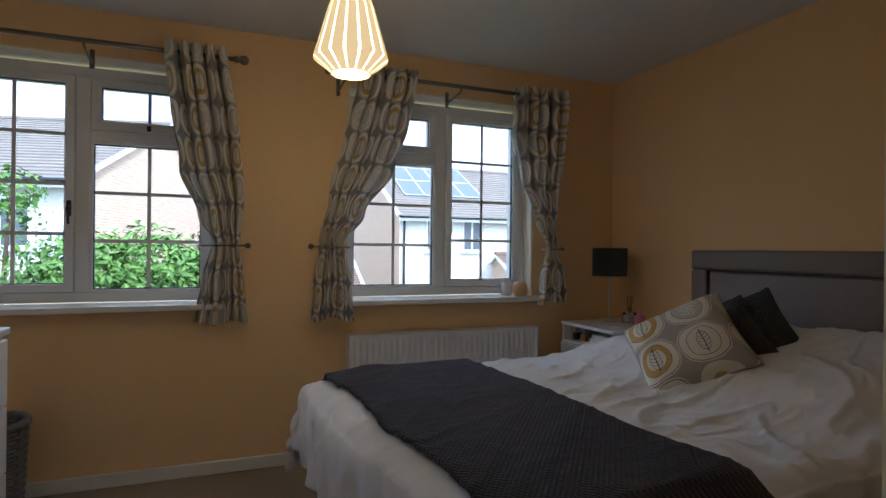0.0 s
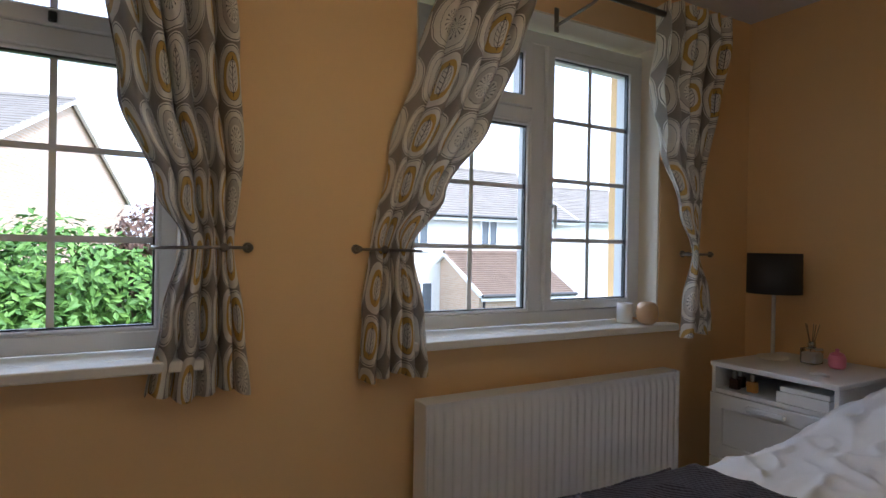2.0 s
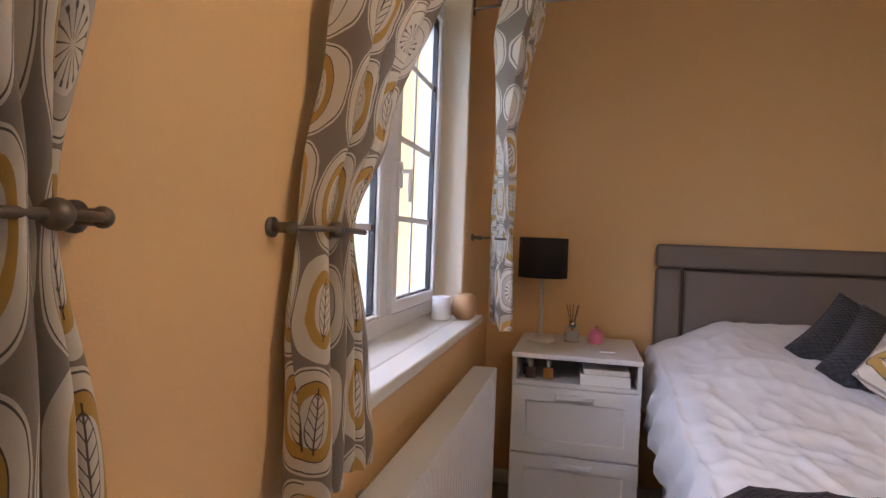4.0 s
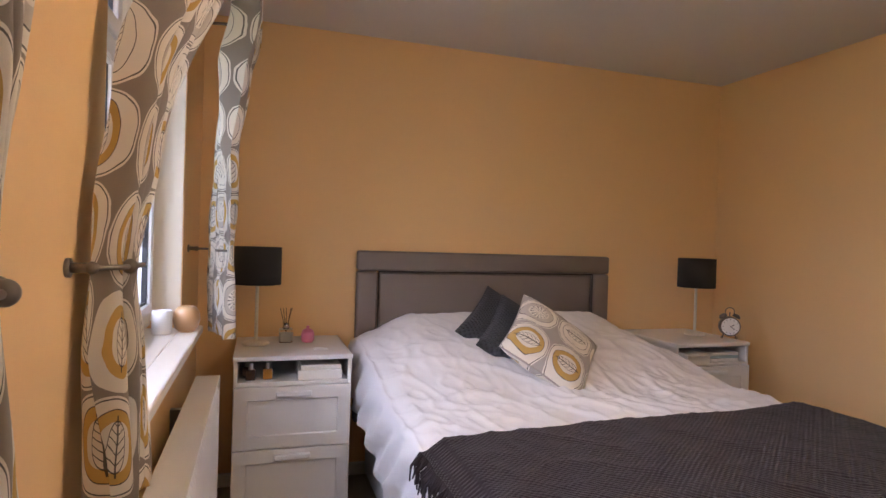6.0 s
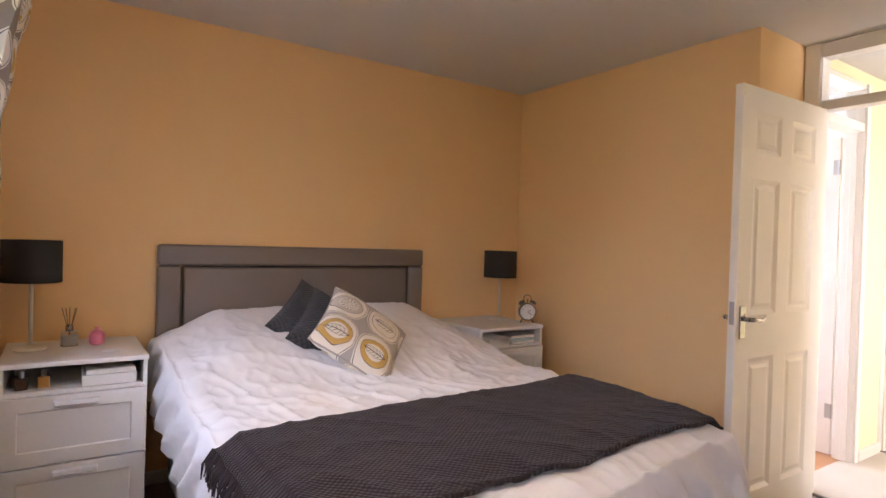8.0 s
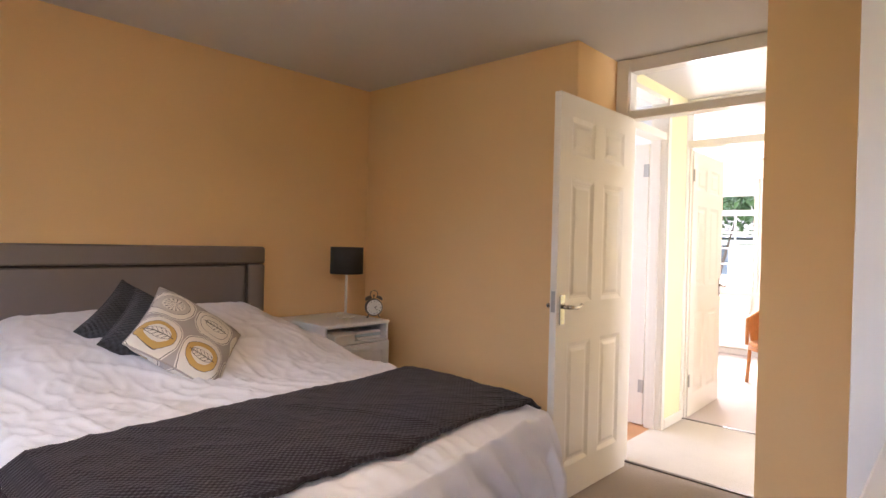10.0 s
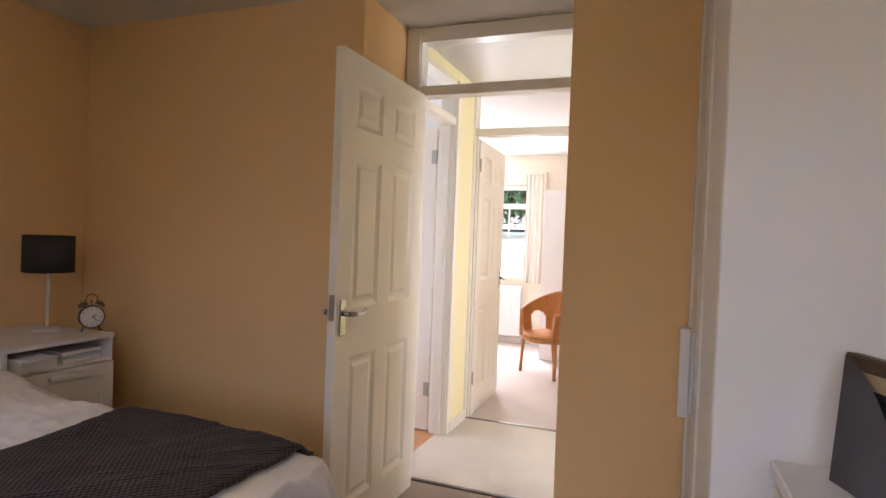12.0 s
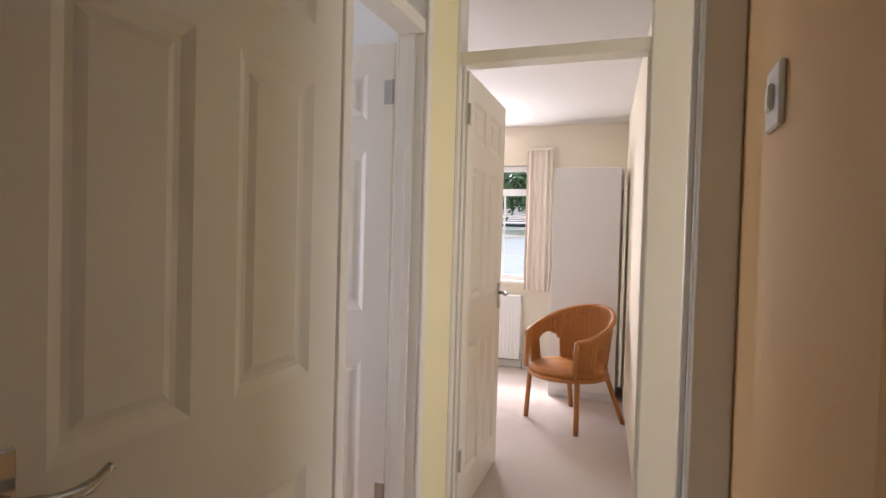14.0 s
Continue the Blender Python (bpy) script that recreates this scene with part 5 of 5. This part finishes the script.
def wall_sheet(bm, corners):
    """A flat wall face with brick coordinates in metres."""
    uvl = bm.loops.layers.uv.verify()
    vs = [bm.verts.new(p) for p in corners]
    f = bm.faces.new(vs)
    o, e = Vector(corners[0]), (Vector(corners[1]) - Vector(corners[0])).normalized()
    for lp in f.loops:
        q = lp.vert.co - o
        lp[uvl].uv = (q.dot(e), q.z)
    return f


def house_window(parent, x, z, w, h, y=0.0):
    wn_ = part("window", boxes(*frame_bars(x, x + w, z, z + h, y - 0.05, y + 0.02, 0.06), ((x + w / 2 - 0.03, y - 0.05, z + 0.06), (x + w / 2 + 0.03, y + 0.02, z + h - 0.06))), UPVC, parent, "white framed window")
    part("pane", boxes(((x + 0.06, y - 0.02, z + 0.06), (x + w - 0.06, y - 0.012, z + h - 0.06))), DARKGLASS, wn_)
    part("sill", boxes(((x - 0.06, y - 0.1, z - 0.07), (x + w + 0.06, y - 0.001, z - 0.001))), UPVC, wn_)


def house(label, m, L, D, eave, ridge, front, ends, roofm):
    """A gabled house; local x runs along its front, which faces -y at y = 0. Heights are over the ground."""
    h = thing("house", label, "house", m)
    bm = bmesh.new()
    wall_sheet(bm, [(0, 0, -1), (L, 0, -1), (L, 0, eave), (0, 0, eave)])
    wall_sheet(bm, [(L, D, -1), (0, D, -1), (0, D, eave), (L, D, eave)])
    part("front_wall", bm, front, h)
    for x, flip in ((0, 1), (L, 0)):
        bm = bmesh.new()
        c = [(x, 0, -1), (x, D, -1), (x, D, eave), (x, D / 2, ridge), (x, 0, eave)]
        wall_sheet(bm, c)
        part("gable_wall", bm, ends, h)
    o = 0.3
    sl = (ridge - eave) / (D / 2)
    for s in (0, 1):
        rows = 22
        bm = bmesh.new()
        for r in range(rows):
            t0, t1 = r / rows, (r + 1) / rows + 0.01
            y0, y1 = -o + t0 * (D / 2 + o), -o + t1 * (D / 2 + o)
            z0, z1 = eave + sl * y0, eave + sl * y1
            if s:
                y0, y1 = D - y0, D - y1
            vs = [bm.verts.new(p) for p in ((-0.15, y0, z0 + 0.06), (L + 0.15, y0, z0 + 0.06), (L + 0.15, y1, z1 + 0.02), (-0.15, y1, z1 + 0.02), (-0.15, y0, z0), (L + 0.15, y0, z0), (L + 0.15, y1, z1 - 0.04), (-0.15, y1, z1 - 0.04))]
            for q in ((0, 1, 2, 3), (7, 6, 5, 4), (0, 4, 5, 1), (2, 6, 7, 3), (1, 5, 6, 2), (3, 7, 4, 0)):
                bm.faces.new([vs[k] for k in q])
        tagged(part("roof", bm, roofm, h, "tiled roof slope in courses"), kind="stuff")
    part("ridge", tube(bmesh.new(), [(-0.15, D / 2, ridge + 0.03), (L + 0.15, D / 2, ridge + 0.03)], 0.10, 8), roofm, h)
    part("gutter", tube(bmesh.new(), [(-0.1, -o - 0.05, eave + sl * -o), (L + 0.1, -o - 0.05, eave + sl * -o)], 0.06, 8), BLACK, h)
    part("fascia", boxes(((-0.1, -o, eave + sl * -o - 0.16), (L + 0.1, -o + 0.03, eave + sl * -o))), UPVC, h)
    for x in (0.15,):
        part("downpipe", tube(bmesh.new(), [(x, -0.07, 0.0), (x, -0.07, eave - 0.15)], 0.04, 8), BLACK, h)
    for x in (-0.12, L + 0.12):
        part("bargeboard", tube(bmesh.new(), [(x, -o, eave - o * sl), (x, D / 2, ridge - 0.02), (x, D + o, eave - o * sl)], 0.07, 4), UPVC, h)
    return h


hA = house("orange brick gabled house with grey tiled roof", pose(-13.59, 18.81, G + 0.63, 0, 0, -14.6), 11.2, 11.5, 4.72, 7.1, RENDER, BRICK, TILE)
for x in (9.0, 6.6, 3.5, 1.0):
    house_window(hA, x, 3.1, 1.3, 1.15)
    house_window(hA, x, 0.9, 1.3, 1.2)
hB = house("white rendered house with brick gable and solar panels", pose(6.12, 19.88, G + 0.54, 0, 0, -0.6), 9.5, 8.0, 4.55, 6.65, RENDER, BRICK, TILE)
for x in (0.95, 2.35, 5.2):
    house_window(hB, x, 3.2, 0.75, 1.15)
for x in (1.0, 2.4, 5.2):
    house_window(hB, x, 0.9, 0.9, 1.2)
for i in range(4):
    for j in range(2):
        x0, t0 = 0.55 + i * 0.80, 0.30 + j * 0.33
        sl = (6.65 - 4.55) / 4.0
        y0, y1 = 4 * t0, 4 * (t0 + 0.32)
        bm = bmesh.new()
        for q in ([(x0, y0, 4.55 + sl * y0 + 0.10), (x0 + 0.78, y0, 4.55 + sl * y0 + 0.10), (x0 + 0.78, y1, 4.55 + sl * y1 + 0.10), (x0, y1, 4.55 + sl * y1 + 0.10)],):
            top = [bm.verts.new(p) for p in q]
            low = [bm.verts.new((p[0], p[1], p[2] - 0.05)) for p in q]
            bm.faces.new(top)
            for k in range(4):
                bm.faces.new((top[k], low[k], low[(k + 1) % 4], top[(k + 1) % 4]))
        sp = part("solar_panel", bm, SOLAR, hB, "dark blue solar panel")
        fr = [Vector(p) for p in ((x0, y0, 4.55 + sl * y0 + 0.105), (x0 + 0.78, y0, 4.55 + sl * y0 + 0.105), (x0 + 0.78, y1, 4.55 + sl * y1 + 0.105), (x0, y1, 4.55 + sl * y1 + 0.105), (x0, y0, 4.55 + sl * y0 + 0.105))]
        part("rim", tube(bmesh.new(), fr, 0.018, 4), UPVC, sp)
gar = house("low garage with brown tiled roof", pose(2.39, 16.43, G + 0.40, 0, 0, 0), 1.55, 4.5, 2.2, 3.35, BRICK, BRICK, TILEBROWN)
part("garage_door", boxes(((0.15, -0.04, 0.0), (1.45, 0.02, 2.0)), *[((0.15, -0.055, 0.25 + k * 0.25), (1.45, -0.04, 0.42 + k * 0.25)) for k in range(7)]), UPVC, gar, "white ribbed garage door")
an = house("brick annex with brown tiled roof", pose(9.7, 17.34, G + 0.51, 0, 0, 0), 3.6, 4.0, 2.0, 3.1, BRICK, BRICK, TILEBROWN)
hC = house("distant white rendered house with tiled roof", pose(16.74, 29.76, G + 0.97, 0, 0, -10.6), 12, 8.0, 4.7, 6.9, RENDER, BRICK, TILE)


def leaves(bm, centre, radii, count, size, rng_, shell=0.55):
    for _ in range(count):
        d = Vector((rng_.gauss(0, 1), rng_.gauss(0, 1), rng_.gauss(0, 1))).normalized()
        r = (shell + (1 - shell) * rng_.random()) * (1 + 0.22 * noise.noise(d * 2.3 + Vector(centre)))
        p = Vector(centre) + Vector((d.x * radii[0], d.y * radii[1], d.z * radii[2])) * r
        n_ = (d + Vector((rng_.uniform(-0.8, 0.8), rng_.uniform(-0.8, 0.8), rng_.uniform(-0.2, 1.0)))).normalized()
        u = n_.orthogonal().normalized()
        u.rotate(Matrix.Rotation(rng_.uniform(0, 6.28), 3, n_))
        w_ = n_.cross(u)
        s = size * rng_.uniform(0.6, 1.3)
        vs = [bm.verts.new(p + q) for q in (-u * s, -w_ * s * 0.45 + n_ * s * 0.12, u * s, w_ * s * 0.45 + n_ * s * 0.12)]
        bm.faces.new(vs)


def tree(name, label, x, y, top, blobs, material, size, count, seed):
    """A trunk with limbs that carry a crown of many leaves."""
    t = thing(name, label, "tree", pose(x, y, G))
    rg = random.Random(seed)
    tr = tube(bmesh.new(), curve([(0, 0, 0), (0.05, 0.02, top * 0.3), (-0.04, 0.05, top * 0.6), (0.02, 0, top * 0.9)], 10), [0.14 - 0.011 * i for i in range(11)], 8)
    for bx_, by_, bz_, *_ in blobs:
        tube(tr, curve([(0, 0, top * 0.35), (bx_ * 0.5, by_ * 0.5, bz_ * 0.7), (bx_, by_, bz_)], 6), [0.06, 0.05, 0.045, 0.04, 0.03, 0.02, 0.012], 6)
    part("trunk", tr, BARK, t, "", True)
    bm = bmesh.new()
    for bx_, by_, bz_, r in blobs:
        leaves(bm, (bx_, by_, bz_), (r, r, r * 0.85), count, size, rg)
    part("crown", bm, material, t, "dense crown of small leaves")
    return t


tree("garden_tree", "bright green leafy garden tree below the window", -0.75, 9.16, 3.36,
     [(-0.55, 0, 3.38, 0.75), (0.15, 0.1, 3.43, 0.78), (0.75, 0.2, 3.23, 0.7), (-1.1, 0.3, 2.98, 0.7), (0, -0.3, 2.68, 0.9), (0.9, 0, 2.38, 0.8), (-0.8, -0.2, 2.18, 0.8)], LEAF, 0.055, 2600, 1)
tree("copper_tree", "small copper-leaved tree beyond the green tree", 0.29, 9.65, 3.37, [(0, 0, 3.93, 0.42), (0.35, 0.1, 3.48, 0.5), (0.1, 0, 3.08, 0.5), (-0.2, 0.1, 3.58, 0.35)], LEAFRED, 0.045, 700, 2)
tree("thin_tree", "open light green tree by the white house", -2.34, 9.48, 3.58, [(0, 0, 3.88, 0.7), (-0.7, 0.2, 3.38, 0.7), (0.5, 0, 3.08, 0.65), (0.1, 0.2, 4.48, 0.4)], LEAF, 0.05, 330, 3)
hD = house("white rendered house beyond the back garden", pose(14.0, -17.0, G, 0, 0, 180), 16, 8.0, 4.4, 6.0, RENDER, BRICK, TILE)
for x in (4.0, 7.5, 10.0, 12.5):
    house_window(hD, x, 3.0, 1.2, 1.1)
for i, (x, y, r) in enumerate(((2.0, -11.5, 1.6), (4.6, -12.5, 1.8), (7.5, -12.0, 1.7))):
    tree("back_garden_tree", "dark green back garden tree", x, y, 5.0, [(0, 0, 5.7, r * 0.8), (-0.9, 0.3, 5.2, r * 0.6), (0.9, -0.2, 5.3, r * 0.6)], LEAFDARK, 0.10, 750, 10 + i)
fe = thing("garden_fence", "pale timber back garden fence", "fence")
for k in range(60):
    x = -6 + k * 0.31
    part("board", boxes(((x, -9.52, G), (x + 0.29, -9.5, G + 1.9))), FENCE, fe)
